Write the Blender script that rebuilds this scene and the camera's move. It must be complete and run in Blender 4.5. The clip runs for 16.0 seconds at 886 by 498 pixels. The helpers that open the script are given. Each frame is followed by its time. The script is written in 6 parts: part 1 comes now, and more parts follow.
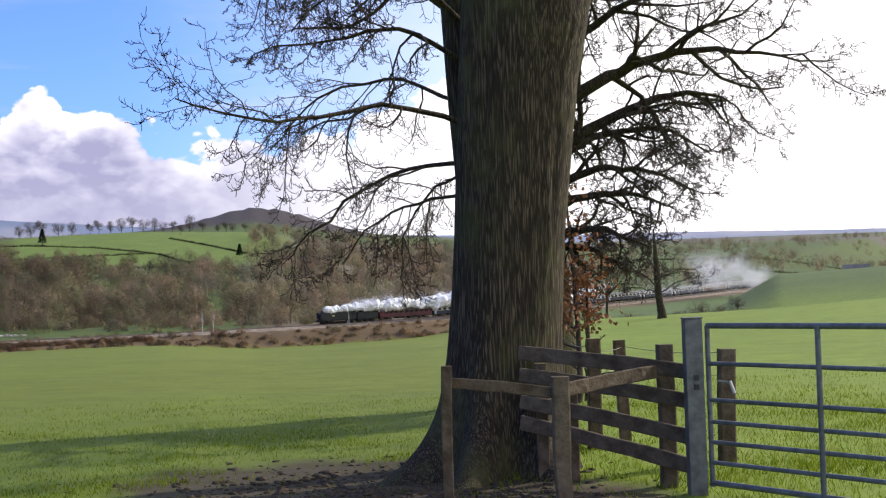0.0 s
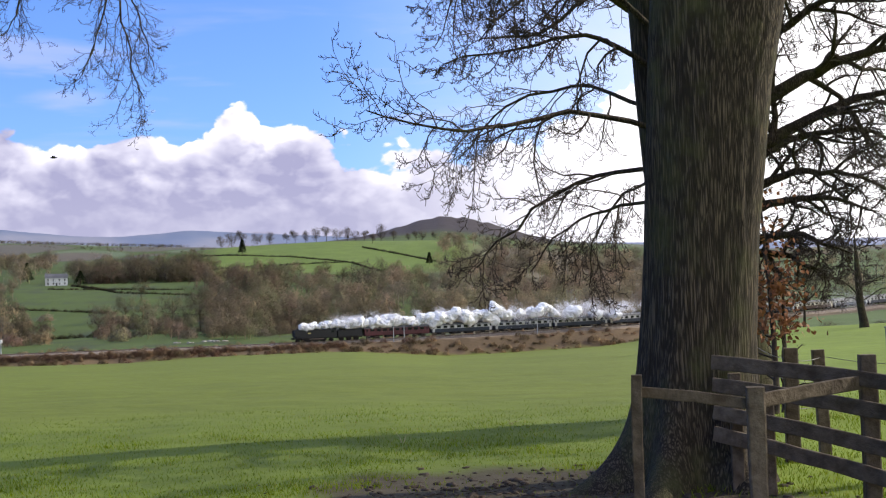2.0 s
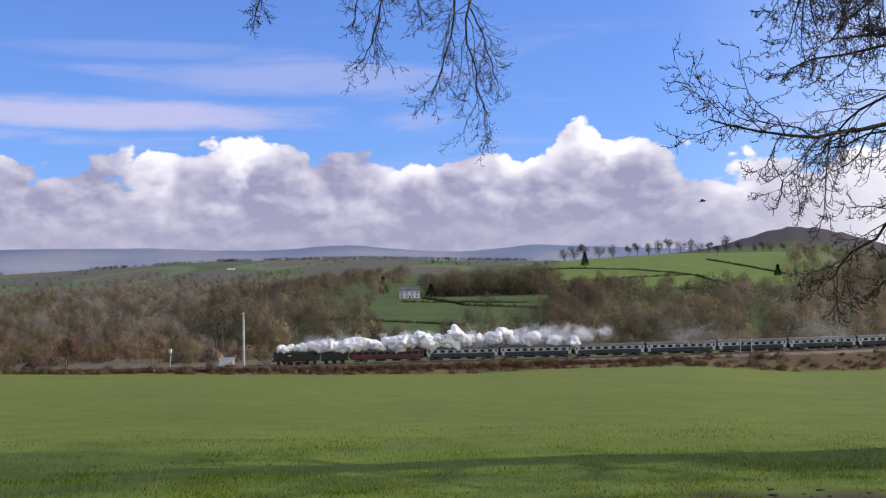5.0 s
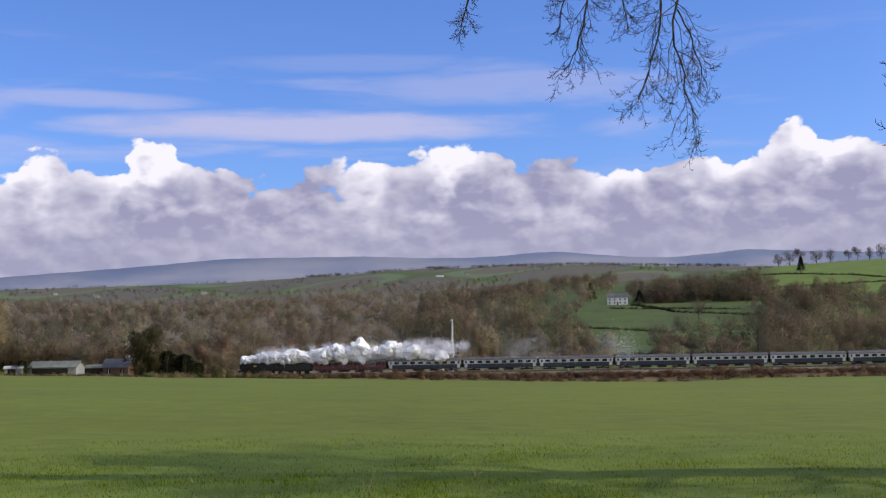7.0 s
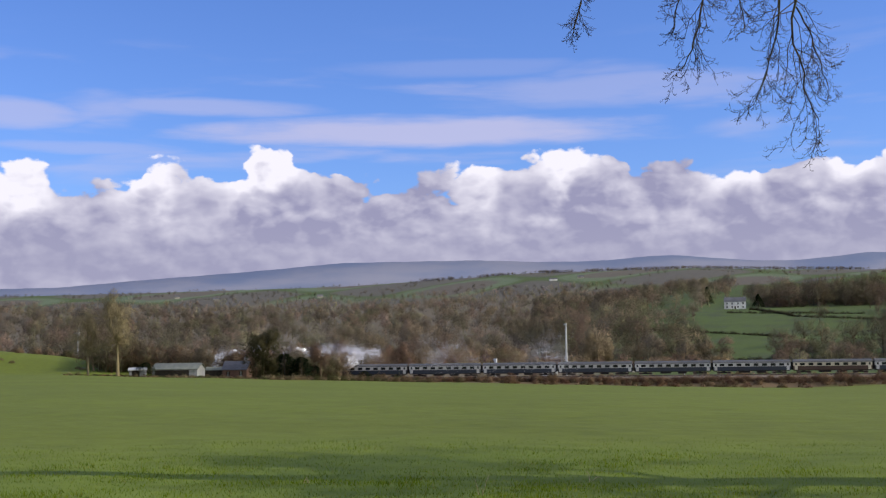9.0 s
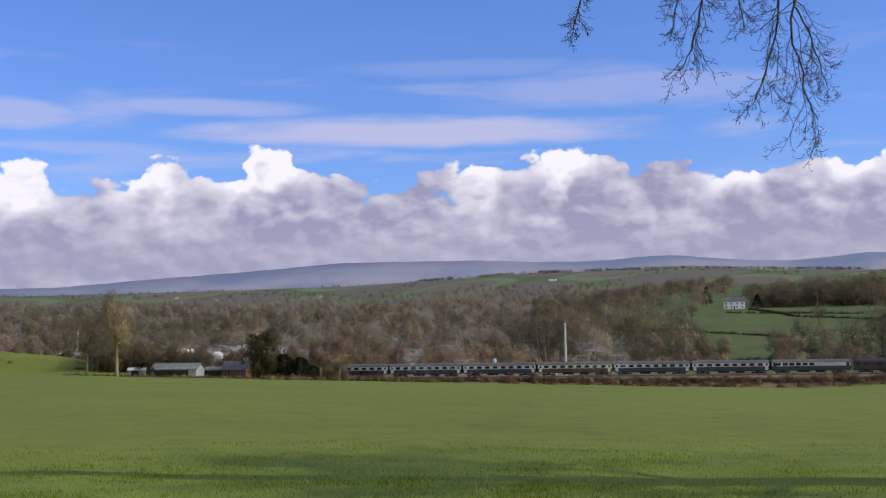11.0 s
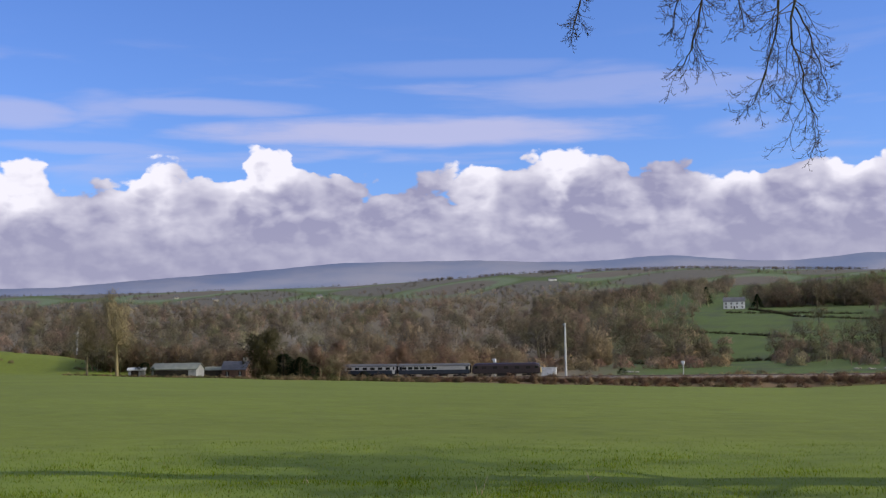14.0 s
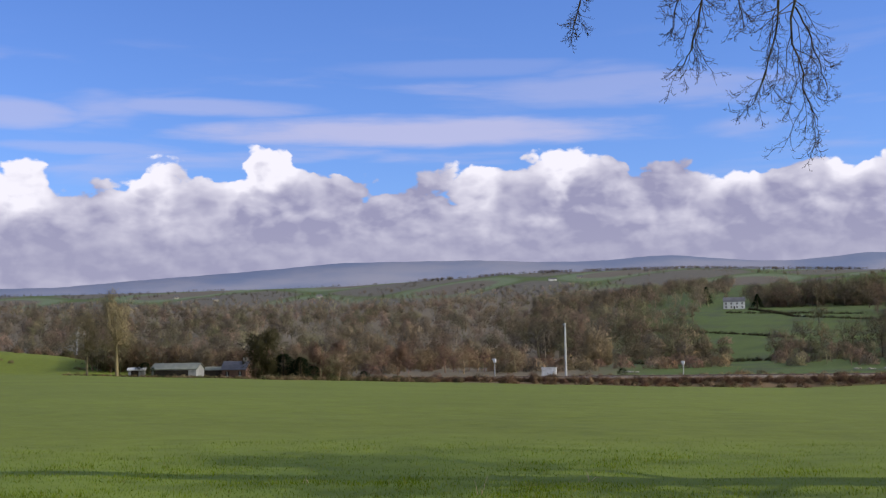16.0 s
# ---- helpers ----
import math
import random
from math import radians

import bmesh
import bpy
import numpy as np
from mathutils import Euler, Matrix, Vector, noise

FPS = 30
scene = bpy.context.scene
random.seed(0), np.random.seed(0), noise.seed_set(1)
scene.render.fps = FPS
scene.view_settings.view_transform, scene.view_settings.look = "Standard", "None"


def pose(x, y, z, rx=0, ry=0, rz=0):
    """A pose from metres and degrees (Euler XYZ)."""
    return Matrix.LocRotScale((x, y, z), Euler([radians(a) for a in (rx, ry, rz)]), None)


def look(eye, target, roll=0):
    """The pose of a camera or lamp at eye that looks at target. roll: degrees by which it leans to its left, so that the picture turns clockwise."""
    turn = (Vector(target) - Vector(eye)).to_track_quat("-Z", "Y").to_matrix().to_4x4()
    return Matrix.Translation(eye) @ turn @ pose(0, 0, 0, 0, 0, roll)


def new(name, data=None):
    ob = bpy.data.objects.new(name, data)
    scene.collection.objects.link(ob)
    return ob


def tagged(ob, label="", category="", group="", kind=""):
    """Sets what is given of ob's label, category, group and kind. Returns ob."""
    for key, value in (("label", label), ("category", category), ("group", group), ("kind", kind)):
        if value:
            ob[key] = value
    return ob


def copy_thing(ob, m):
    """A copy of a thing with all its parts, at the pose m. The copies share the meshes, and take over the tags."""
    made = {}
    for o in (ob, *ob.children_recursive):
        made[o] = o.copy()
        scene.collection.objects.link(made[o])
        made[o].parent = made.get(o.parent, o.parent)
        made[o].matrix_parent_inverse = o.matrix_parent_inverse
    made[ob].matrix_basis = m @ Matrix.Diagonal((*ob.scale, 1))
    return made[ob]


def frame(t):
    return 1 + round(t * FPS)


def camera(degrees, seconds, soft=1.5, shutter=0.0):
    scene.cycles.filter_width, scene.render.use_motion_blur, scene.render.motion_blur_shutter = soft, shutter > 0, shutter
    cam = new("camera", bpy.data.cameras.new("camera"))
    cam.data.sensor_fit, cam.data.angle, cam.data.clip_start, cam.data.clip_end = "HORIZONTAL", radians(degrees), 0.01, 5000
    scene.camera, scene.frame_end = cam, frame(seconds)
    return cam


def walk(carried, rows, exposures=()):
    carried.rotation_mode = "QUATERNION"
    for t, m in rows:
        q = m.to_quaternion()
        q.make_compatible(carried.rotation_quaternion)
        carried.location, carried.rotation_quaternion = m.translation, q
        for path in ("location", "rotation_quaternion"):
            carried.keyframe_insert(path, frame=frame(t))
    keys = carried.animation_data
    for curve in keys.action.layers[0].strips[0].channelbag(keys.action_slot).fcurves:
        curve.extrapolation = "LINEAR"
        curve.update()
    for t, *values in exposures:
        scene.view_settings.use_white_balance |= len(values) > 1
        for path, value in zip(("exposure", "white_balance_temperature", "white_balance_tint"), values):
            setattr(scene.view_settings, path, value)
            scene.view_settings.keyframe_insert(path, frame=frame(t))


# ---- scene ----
# ---- camera: stands on a grassy slope and pans left with the train ----
EYE = 1.55
cam = camera(40.8, 16.0, soft=1.2)
PAN = [  # seconds, yaw, pitch, roll
    (0.0, -0.33, 2.13, 1.76),
    (0.5, 1.79, 2.27, 1.73),
    (1.0, 3.90, 2.44, 1.71),
    (1.5, 6.08, 2.58, 1.74),
    (2.0, 8.71, 2.77, 1.69),
    (2.5, 10.88, 2.89, 1.66),
    (3.0, 14.22, 3.11, 1.54),
    (3.5, 16.35, 3.25, 1.46),
    (4.0, 18.93, 3.43, 1.42),
    (4.5, 21.60, 3.59, 1.33),
    (5.0, 25.07, 3.81, 1.25),
    (7.5, 36.75, 4.43, 0.94),
    (8.0, 38.44, 4.54, 0.83),
    (8.5, 39.93, 4.60, 0.81),
    (9.0, 40.44, 4.60, 0.80),
    (11.5, 40.40, 4.60, 0.80),
    (13.5, 40.40, 4.60, 0.80),
    (16.0, 40.40, 4.60, 0.80),
]
walk(cam, [(t, pose(0, 0, EYE, 90 + p, r, y)) for t, y, p, r in PAN],
     exposures=((0.0, 0.32), (2.5, 0.28), (3.5, 0.18), (5.0, -0.05), (8.0, -0.14), (16.0, -0.16)))

# ---- world: blue March sky with a bank of cumulus ----
SUN_AZ, SUN_EL = -60.0, 30.0          # degrees left of +y, degrees up


def nd(nt, kind):
    return nt.nodes.new(kind)


def mth(nt, op, a, b=None, c=None, clamp=False):
    n = nt.nodes.new("ShaderNodeMath")
    n.operation, n.use_clamp = op, clamp
    for i, v in enumerate((a, b, c)):
        if v is None:
            continue
        if isinstance(v, (int, float)):
            n.inputs[i].default_value = v
        else:
            nt.links.new(v, n.inputs[i])
    return n.outputs[0]


def mixc(nt, f, a, b, blend="MIX"):
    n = nt.nodes.new("ShaderNodeMix")
    n.data_type, n.blend_type = "RGBA", blend
    for sock, v in ((n.inputs[0], f), (n.inputs[6], a), (n.inputs[7], b)):
        if isinstance(v, (int, float)):
            sock.default_value = v
        elif isinstance(v, tuple):
            sock.default_value = (*v, 1)
        else:
            nt.links.new(v, sock)
    return n.outputs[2]


def ramp(nt, fac, stops):
    n = nt.nodes.new("ShaderNodeValToRGB")
    while len(n.color_ramp.elements) < len(stops):
        n.color_ramp.elements.new(0.5)
    for e, (p, c) in zip(n.color_ramp.elements, stops):
        e.position = p
        e.color = (*c, 1) if isinstance(c, tuple) else (c, c, c, 1)
    nt.links.new(fac, n.inputs[0])
    return n.outputs[0]


def smooth(nt, v, lo, hi):
    n = nt.nodes.new("ShaderNodeMapRange")
    n.interpolation_type = "SMOOTHSTEP"
    nt.links.new(v, n.inputs[0])
    n.inputs[1].default_value, n.inputs[2].default_value = lo, hi
    return n.outputs[0]


def noise3(nt, vec, scale, detail=5, rough=0.55, dist=0.0):
    n = nt.nodes.new("ShaderNodeTexNoise")
    n.inputs["Scale"].default_value, n.inputs["Detail"].default_value = scale, detail
    n.inputs["Roughness"].default_value, n.inputs["Distortion"].default_value = rough, dist
    nt.links.new(vec, n.inputs["Vector"])
    return n.outputs["Fac"]


def build_world():
    w = bpy.data.worlds.new("march_sky")
    w.use_nodes = True
    scene.world = w
    nt = w.node_tree
    nt.nodes.clear()
    sky = nd(nt, "ShaderNodeTexSky")
    sky.sky_type, sky.sun_disc = "NISHITA", False
    sky.sun_elevation, sky.sun_rotation = radians(SUN_EL), radians(-SUN_AZ)
    sky.air_density, sky.dust_density, sky.ozone_density, sky.altitude = 1.0, 0.6, 2.2, 120
    co = nd(nt, "ShaderNodeTexCoord").outputs["Generated"]
    sep = nd(nt, "ShaderNodeSeparateXYZ")
    nt.links.new(co, sep.inputs[0])
    x, y, z = sep.outputs
    az = mth(nt, "MULTIPLY", mth(nt, "ARCTAN2", mth(nt, "MULTIPLY", x, -1), y), 57.29578)
    el = mth(nt, "MULTIPLY", mth(nt, "ARCSINE", z), 57.29578)
    vec = nd(nt, "ShaderNodeCombineXYZ")
    nt.links.new(az, vec.inputs[0])
    nt.links.new(mth(nt, "MULTIPLY", el, 1.5), vec.inputs[1])
    v = vec.outputs[0]
    # height of the cloud tops along the skyline
    fc = nd(nt, "ShaderNodeFloatCurve")
    cur = fc.mapping.curves[0]
    tops = [(-60, 16), (-20, 15), (-6, 13.0), (2, 9.0), (8, 7.2), (12, 7.6), (14.4, 8.0), (15.6, 9.3), (18.4, 9.4), (20.6, 8.1),
            (22.3, 8.9), (24.5, 8.1), (28, 8.1), (31.5, 8.4), (34.4, 9.2), (36.2, 8.1), (38.4, 8.4), (41, 7.8), (44, 7.6), (46.5, 8.2), (48.6, 9.3),
            (50.8, 7.7), (53.5, 8.6), (55, 7.6), (57.2, 7.1), (59.6, 8.5), (63, 7.0), (90, 8.0), (180, 9)]
    cur.points[0].location = (0, 12 / 20)
    cur.points[1].location = (1, 9 / 20)
    for a, h in tops[:-1]:
        cur.points.new((a + 180) / 360, h / 20)
    fc.mapping.update()
    nt.links.new(mth(nt, "DIVIDE", mth(nt, "ADD", az, 180), 360), fc.inputs["Value"])
    top = mth(nt, "MULTIPLY", fc.outputs[0], 20)
    puff = noise3(nt, v, 0.9, 6, 0.6, 0.2)
    big = noise3(nt, v, 0.22, 4, 0.5)

    def bubbles(vec):
        """Cauliflower lobes at two sizes."""
        wn = nd(nt, "ShaderNodeTexNoise")
        wn.inputs["Scale"].default_value, wn.inputs["Detail"].default_value = 0.5, 3
        nt.links.new(vec, wn.inputs["Vector"])
        ws = nd(nt, "ShaderNodeVectorMath")
        ws.operation = "MULTIPLY_ADD"
        nt.links.new(wn.outputs["Color"], ws.inputs[0])
        ws.inputs[1].default_value = (1.6, 1.6, 0)
        nt.links.new(vec, ws.inputs[2])
        total = None
        for scale, weight in ((0.36, 1.0), (0.85, 0.42), (2.1, 0.17)):
            vo = nd(nt, "ShaderNodeTexVoronoi")
            vo.feature, vo.voronoi_dimensions = "SMOOTH_F1", "2D"
            vo.inputs["Scale"].default_value, vo.inputs["Smoothness"].default_value = scale, 0.25
            nt.links.new(ws.outputs[0], vo.inputs["Vector"])
            term = mth(nt, "MULTIPLY", mth(nt, "SUBTRACT", 0.42, vo.outputs["Distance"]), weight)
            total = term if total is None else mth(nt, "ADD", total, term)
        return total

    lobes = bubbles(v)
    edge = mth(nt, "ADD", mth(nt, "SUBTRACT", top, el), mth(nt, "MULTIPLY", lobes, 2.0))
    edge = mth(nt, "ADD", edge, mth(nt, "MULTIPLY", mth(nt, "SUBTRACT", puff, 0.5), 1.0))
    cover = smooth(nt, edge, -0.10, 0.24)
    # bright crowns on the towers that stand in the sun, lilac-grey banks below
    depth = smooth(nt, edge, 0.35, 2.0)
    off = nd(nt, "ShaderNodeVectorMath")
    off.operation = "ADD"
    nt.links.new(v, off.inputs[0])
    off.inputs[1].default_value = (-0.35, 0.62, 0)
    relief = mth(nt, "SUBTRACT", lobes, bubbles(off.outputs[0]))
    tc = nd(nt, "ShaderNodeFloatCurve")
    towers = ((48.6, 1.0, 2.1), (54.0, 0.85, 1.7), (59.7, 0.9, 1.5), (38.4, 0.8, 1.2), (34.2, 0.95, 1.7), (26.3, 0.8, 1.3), (21.0, 0.75, 1.2), (16.8, 1.0, 2.4), (11.0, 0.6, 1.6))
    cv = tc.mapping.curves[0]
    cv.points[0].location, cv.points[1].location = (0, 0.5), (1, 0.5)
    for k in range(60):
        a = 6.0 + k
        cv.points.new(k / 60 + 0.004, min(1.0, sum(h * math.exp(-((a - c) / q) ** 2) for c, h, q in towers)))
    tc.mapping.update()
    nt.links.new(mth(nt, "DIVIDE", mth(nt, "SUBTRACT", az, 6), 60, clamp=True), tc.inputs["Value"])
    crown = mth(nt, "MULTIPLY", mth(nt, "SUBTRACT", 1.0, depth), mth(nt, "MULTIPLY", tc.outputs[0], 1.2))
    gv = nd(nt, "ShaderNodeCombineXYZ")
    nt.links.new(mth(nt, "MULTIPLY", az, 0.16), gv.inputs[0])
    nt.links.new(mth(nt, "MULTIPLY", el, 0.55), gv.inputs[1])
    bank = mth(nt, "MULTIPLY", mth(nt, "SUBTRACT", noise3(nt, gv.outputs[0], 1.0, 5, 0.5, 0.4), 0.5), 0.9)
    body = mth(nt, "ADD", mth(nt, "ADD", mth(nt, "MULTIPLY", relief, 0.62), 0.17), bank)
    body = mth(nt, "ADD", body, mth(nt, "MULTIPLY", mth(nt, "SUBTRACT", puff, 0.5), 0.4))
    lit = mth(nt, "ADD", crown, body, clamp=True)
    glare = smooth(nt, az, 15, -6)
    lit = mth(nt, "MAXIMUM", lit, glare)
    cloud = mixc(nt, lit, (0.37, 0.365, 0.55), (1.05, 1.02, 1.13))
    lowband = mth(nt, "MULTIPLY", smooth(nt, el, 6.6, 4.0), mth(nt, "SUBTRACT", 0.6, glare, clamp=True))
    cloud = mixc(nt, lowband, cloud, (0.42, 0.415, 0.585))
    cloud = mixc(nt, mth(nt, "MULTIPLY", glare, 0.7), cloud, (1.25, 1.22, 1.22))
    # thin high streaks
    sv = nd(nt, "ShaderNodeCombineXYZ")
    nt.links.new(mth(nt, "MULTIPLY", az, 0.10), sv.inputs[0])
    nt.links.new(mth(nt, "MULTIPLY", el, 0.62), sv.inputs[1])
    wisps = smooth(nt, noise3(nt, sv.outputs[0], 1.0, 4, 0.5, 0.3), 0.50, 0.74)
    band = mth(nt, "MULTIPLY", smooth(nt, el, 6.5, 9.0), smooth(nt, el, 15.5, 12.0))
    wisps = mth(nt, "MULTIPLY", mth(nt, "MULTIPLY", wisps, band), 0.4)
    # long lens-shaped streaks above the cumulus
    for a0, half, e0, tall, strong in ((41.5, 12.5, 10.2, 0.85, 0.75), (32.0, 10.0, 12.0, 0.9, 0.36), (52.0, 6.5, 11.3, 0.5, 0.42), (39.0, 8.0, 13.2, 0.5, 0.16), (60.5, 4.0, 10.7, 0.8, 0.5), (57.0, 4.5, 9.3, 0.35, 0.3)):
        across = mth(nt, "POWER", mth(nt, "ABSOLUTE", mth(nt, "DIVIDE", mth(nt, "SUBTRACT", az, a0), half)), 2)
        along = mth(nt, "POWER", mth(nt, "ABSOLUTE", mth(nt, "DIVIDE", mth(nt, "SUBTRACT", el, e0), tall)), 2)
        lens = smooth(nt, mth(nt, "ADD", mth(nt, "ADD", across, along), mth(nt, "MULTIPLY", mth(nt, "SUBTRACT", noise3(nt, sv.outputs[0], 1.7, 4), 0.5), 1.6)), 1.1, 0.1)
        wisps = mth(nt, "MAXIMUM", wisps, mth(nt, "MULTIPLY", lens, strong))
    blue = mixc(nt, 1.0, sky.outputs[0], (0.087, 0.115, 0.194), "MULTIPLY")
    sk = mixc(nt, wisps, blue, (0.66, 0.64, 0.88))
    sk = mixc(nt, mth(nt, "MULTIPLY", smooth(nt, az, 16, -12), 0.8), sk, (0.95, 0.97, 1.05))
    col = mixc(nt, cover, sk, cloud)
    bg = nd(nt, "ShaderNodeBackground")
    nt.links.new(col, bg.inputs[0])
    bg.inputs[1].default_value = 1.0
    out = nd(nt, "ShaderNodeOutputWorld")
    nt.links.new(bg.outputs[0], out.inputs[0])


build_world()
sun_data = bpy.data.lights.new("sun", "SUN")
sun_data.energy, sun_data.angle, sun_data.color = 3.6, radians(0.6), (1.0, 0.92, 0.78)
sun = new("sun", sun_data)
SUN_DIR = Vector((-math.sin(radians(SUN_AZ)) * math.cos(radians(SUN_EL)), math.cos(radians(SUN_AZ)) * math.cos(radians(SUN_EL)), math.sin(radians(SUN_EL))))
sun.matrix_world = look(SUN_DIR * 300, (0, 0, 0))

# ---- materials ----


def material(name, dark, light, scale=6.0, rough=0.8, bump=0.15, detail=6, stretch=(1, 1, 1), metal=0.0, coarse=0.25, attr="", vary=0.0, patch=(0.75, 1.2)):
    """Two tones mixed by fine grain and by large patches, with relief; attr names a colour attribute that gives the tone instead."""
    m = bpy.data.materials.new(name)
    m.use_nodes = True
    nt = m.node_tree
    b = nt.nodes["Principled BSDF"]
    co = nd(nt, "ShaderNodeTexCoord").outputs["Object"]
    mp = nd(nt, "ShaderNodeMapping")
    nt.links.new(co, mp.inputs[0])
    mp.inputs["Scale"].default_value = stretch
    fine = noise3(nt, mp.outputs[0], scale, detail, 0.6)
    wide = noise3(nt, mp.outputs[0], scale * coarse * 0.3, 4, 0.5)
    if attr:
        a = nd(nt, "ShaderNodeAttribute")
        a.attribute_name = attr
        base = mixc(nt, 1.0, a.outputs["Color"], ramp(nt, fine, [(0.25, dark), (0.75, light)]), "MULTIPLY")
    else:
        base = mixc(nt, smooth(nt, fine, 0.28, 0.72), dark, light)
    base = mixc(nt, 1.0, base, ramp(nt, wide, [(0.3, patch[0]), (0.7, patch[1])]), "MULTIPLY")
    if vary:
        inf = nd(nt, "ShaderNodeObjectInfo")
        base = mixc(nt, 1.0, base, ramp(nt, inf.outputs["Random"], [(0.0, 1 - vary), (1.0, 1 + vary)]), "MULTIPLY")
    nt.links.new(base, b.inputs["Base Color"])
    b.inputs["Roughness"].default_value, b.inputs["Metallic"].default_value = rough, metal
    b.inputs["Specular IOR Level"].default_value = 0.25 if rough > 0.6 else 0.5
    if bump:
        bp = nd(nt, "ShaderNodeBump")
        bp.inputs["Strength"].default_value, bp.inputs["Distance"].default_value = bump, 1.0 / scale
        nt.links.new(fine, bp.inputs["Height"])
        nt.links.new(bp.outputs[0], b.inputs["Normal"])
    return m


def bark_material(name, dark, light, moss, scale):
    """Deep vertical furrows with moss on one side."""
    m = bpy.data.materials.new(name)
    m.use_nodes = True
    nt = m.node_tree
    b = nt.nodes["Principled BSDF"]
    co = nd(nt, "ShaderNodeTexCoord").outputs["Object"]
    mp = nd(nt, "ShaderNodeMapping")
    nt.links.new(co, mp.inputs[0])
    mp.inputs["Scale"].default_value = (1, 1, 0.06)
    ridge = noise3(nt, mp.outputs[0], scale * 0.9, 5, 0.6, 0.5)
    vor = nd(nt, "ShaderNodeTexVoronoi")
    vor.feature = "DISTANCE_TO_EDGE"
    vor.inputs["Scale"].default_value = scale * 0.8
    warp = nd(nt, "ShaderNodeVectorMath")
    warp.operation = "ADD"
    nz = nd(nt, "ShaderNodeTexNoise")
    nz.inputs["Scale"].default_value = 6
    nt.links.new(mp.outputs[0], nz.inputs["Vector"])
    sc = nd(nt, "ShaderNodeVectorMath")
    sc.operation = "SCALE"
    sc.inputs["Scale"].default_value = 0.12
    nt.links.new(nz.outputs["Color"], sc.inputs[0])
    nt.links.new(mp.outputs[0], warp.inputs[0])
    nt.links.new(sc.outputs[0], warp.inputs[1])
    nt.links.new(warp.outputs[0], vor.inputs["Vector"])
    crack = smooth(nt, vor.outputs["Distance"], 0.0, 0.30)
    h = mth(nt, "ADD", mth(nt, "MULTIPLY", crack, 0.25), ridge)
    base = mixc(nt, smooth(nt, h, 0.50, 0.92), dark, light)
    wide = noise3(nt, co, 1.6, 5, 0.6)
    base = mixc(nt, mth(nt, "MULTIPLY", smooth(nt, wide, 0.45, 0.7), 0.75), base, moss)
    nt.links.new(base, b.inputs["Base Color"])
    b.inputs["Roughness"].default_value = 0.9
    b.inputs["Specular IOR Level"].default_value = 0.2
    bp = nd(nt, "ShaderNodeBump")
    bp.inputs["Strength"].default_value, bp.inputs["Distance"].default_value = 0.7, 0.018
    nt.links.new(h, bp.inputs["Height"])
    nt.links.new(bp.outputs[0], b.inputs["Normal"])
    return m


LAND = material("land", 0.80, 1.17, scale=1.1, rough=0.95, bump=0.14, detail=9, attr="land", coarse=0.2, patch=(0.88, 1.10))
BARK = bark_material("bark", (0.024, 0.018, 0.012), (0.125, 0.096, 0.062), (0.072, 0.072, 0.026), 62)
TWIG = material("twig", (0.034, 0.024, 0.019), (0.090, 0.066, 0.048), scale=14, rough=0.85, bump=0.1)


def far_tree_material():
    """Twigs too fine to see singly: they take the light as the crown that they make up does."""
    m = bpy.data.materials.new("far_tree")
    m.use_nodes = True
    nt = m.node_tree
    nt.nodes.clear()
    tint, swell = nd(nt, "ShaderNodeAttribute"), nd(nt, "ShaderNodeAttribute")
    tint.attribute_name, swell.attribute_name = "tint", "swell"
    co = nd(nt, "ShaderNodeTexCoord").outputs["Object"]
    c = mixc(nt, 1.0, tint.outputs["Color"], ramp(nt, noise3(nt, co, 0.35, 3, 0.6), [(0.25, 0.75), (0.75, 1.2)]), "MULTIPLY")
    turn = nd(nt, "ShaderNodeVectorTransform")
    turn.vector_type, turn.convert_from, turn.convert_to = "NORMAL", "OBJECT", "WORLD"
    nt.links.new(swell.outputs["Vector"], turn.inputs[0])
    dif, tra, mix = nd(nt, "ShaderNodeBsdfDiffuse"), nd(nt, "ShaderNodeBsdfTranslucent"), nd(nt, "ShaderNodeMixShader")
    for sh in (dif, tra):
        nt.links.new(c, sh.inputs["Color"])
        nt.links.new(turn.outputs[0], sh.inputs["Normal"])
    mix.inputs[0].default_value = 0.35
    nt.links.new(dif.outputs[0], mix.inputs[1])
    nt.links.new(tra.outputs[0], mix.inputs[2])
    nt.links.new(mix.outputs[0], nd(nt, "ShaderNodeOutputMaterial").inputs[0])
    return m


FARTREE = far_tree_material()

# ---- plan: bearings are degrees left of +y, distances from the camera's stand ----
LINE_AZ, LINE_D, BEND_S, BEND_R = radians(31.0), 324.0, -120.0, 800.0
LN = np.array([-math.sin(LINE_AZ), math.cos(LINE_AZ)])      # across the line, away from the camera
LT = np.array([-math.cos(LINE_AZ), -math.sin(LINE_AZ)])     # the way the train goes
BEND_C = LN * (LINE_D + BEND_R) + LT * BEND_S


def polar(az, r):
    return -r * math.sin(radians(az)), r * math.cos(radians(az))


def rail_z(s):
    """Height of the rails: level, then climbing away round the bend."""
    s = np.asarray(s, float)
    d = np.clip(-60 - s, 0, 300)
    return EYE - 8.9 + 7.1e-5 * d ** 2 + 0.02 * np.clip(-360 - s, 0, 500)


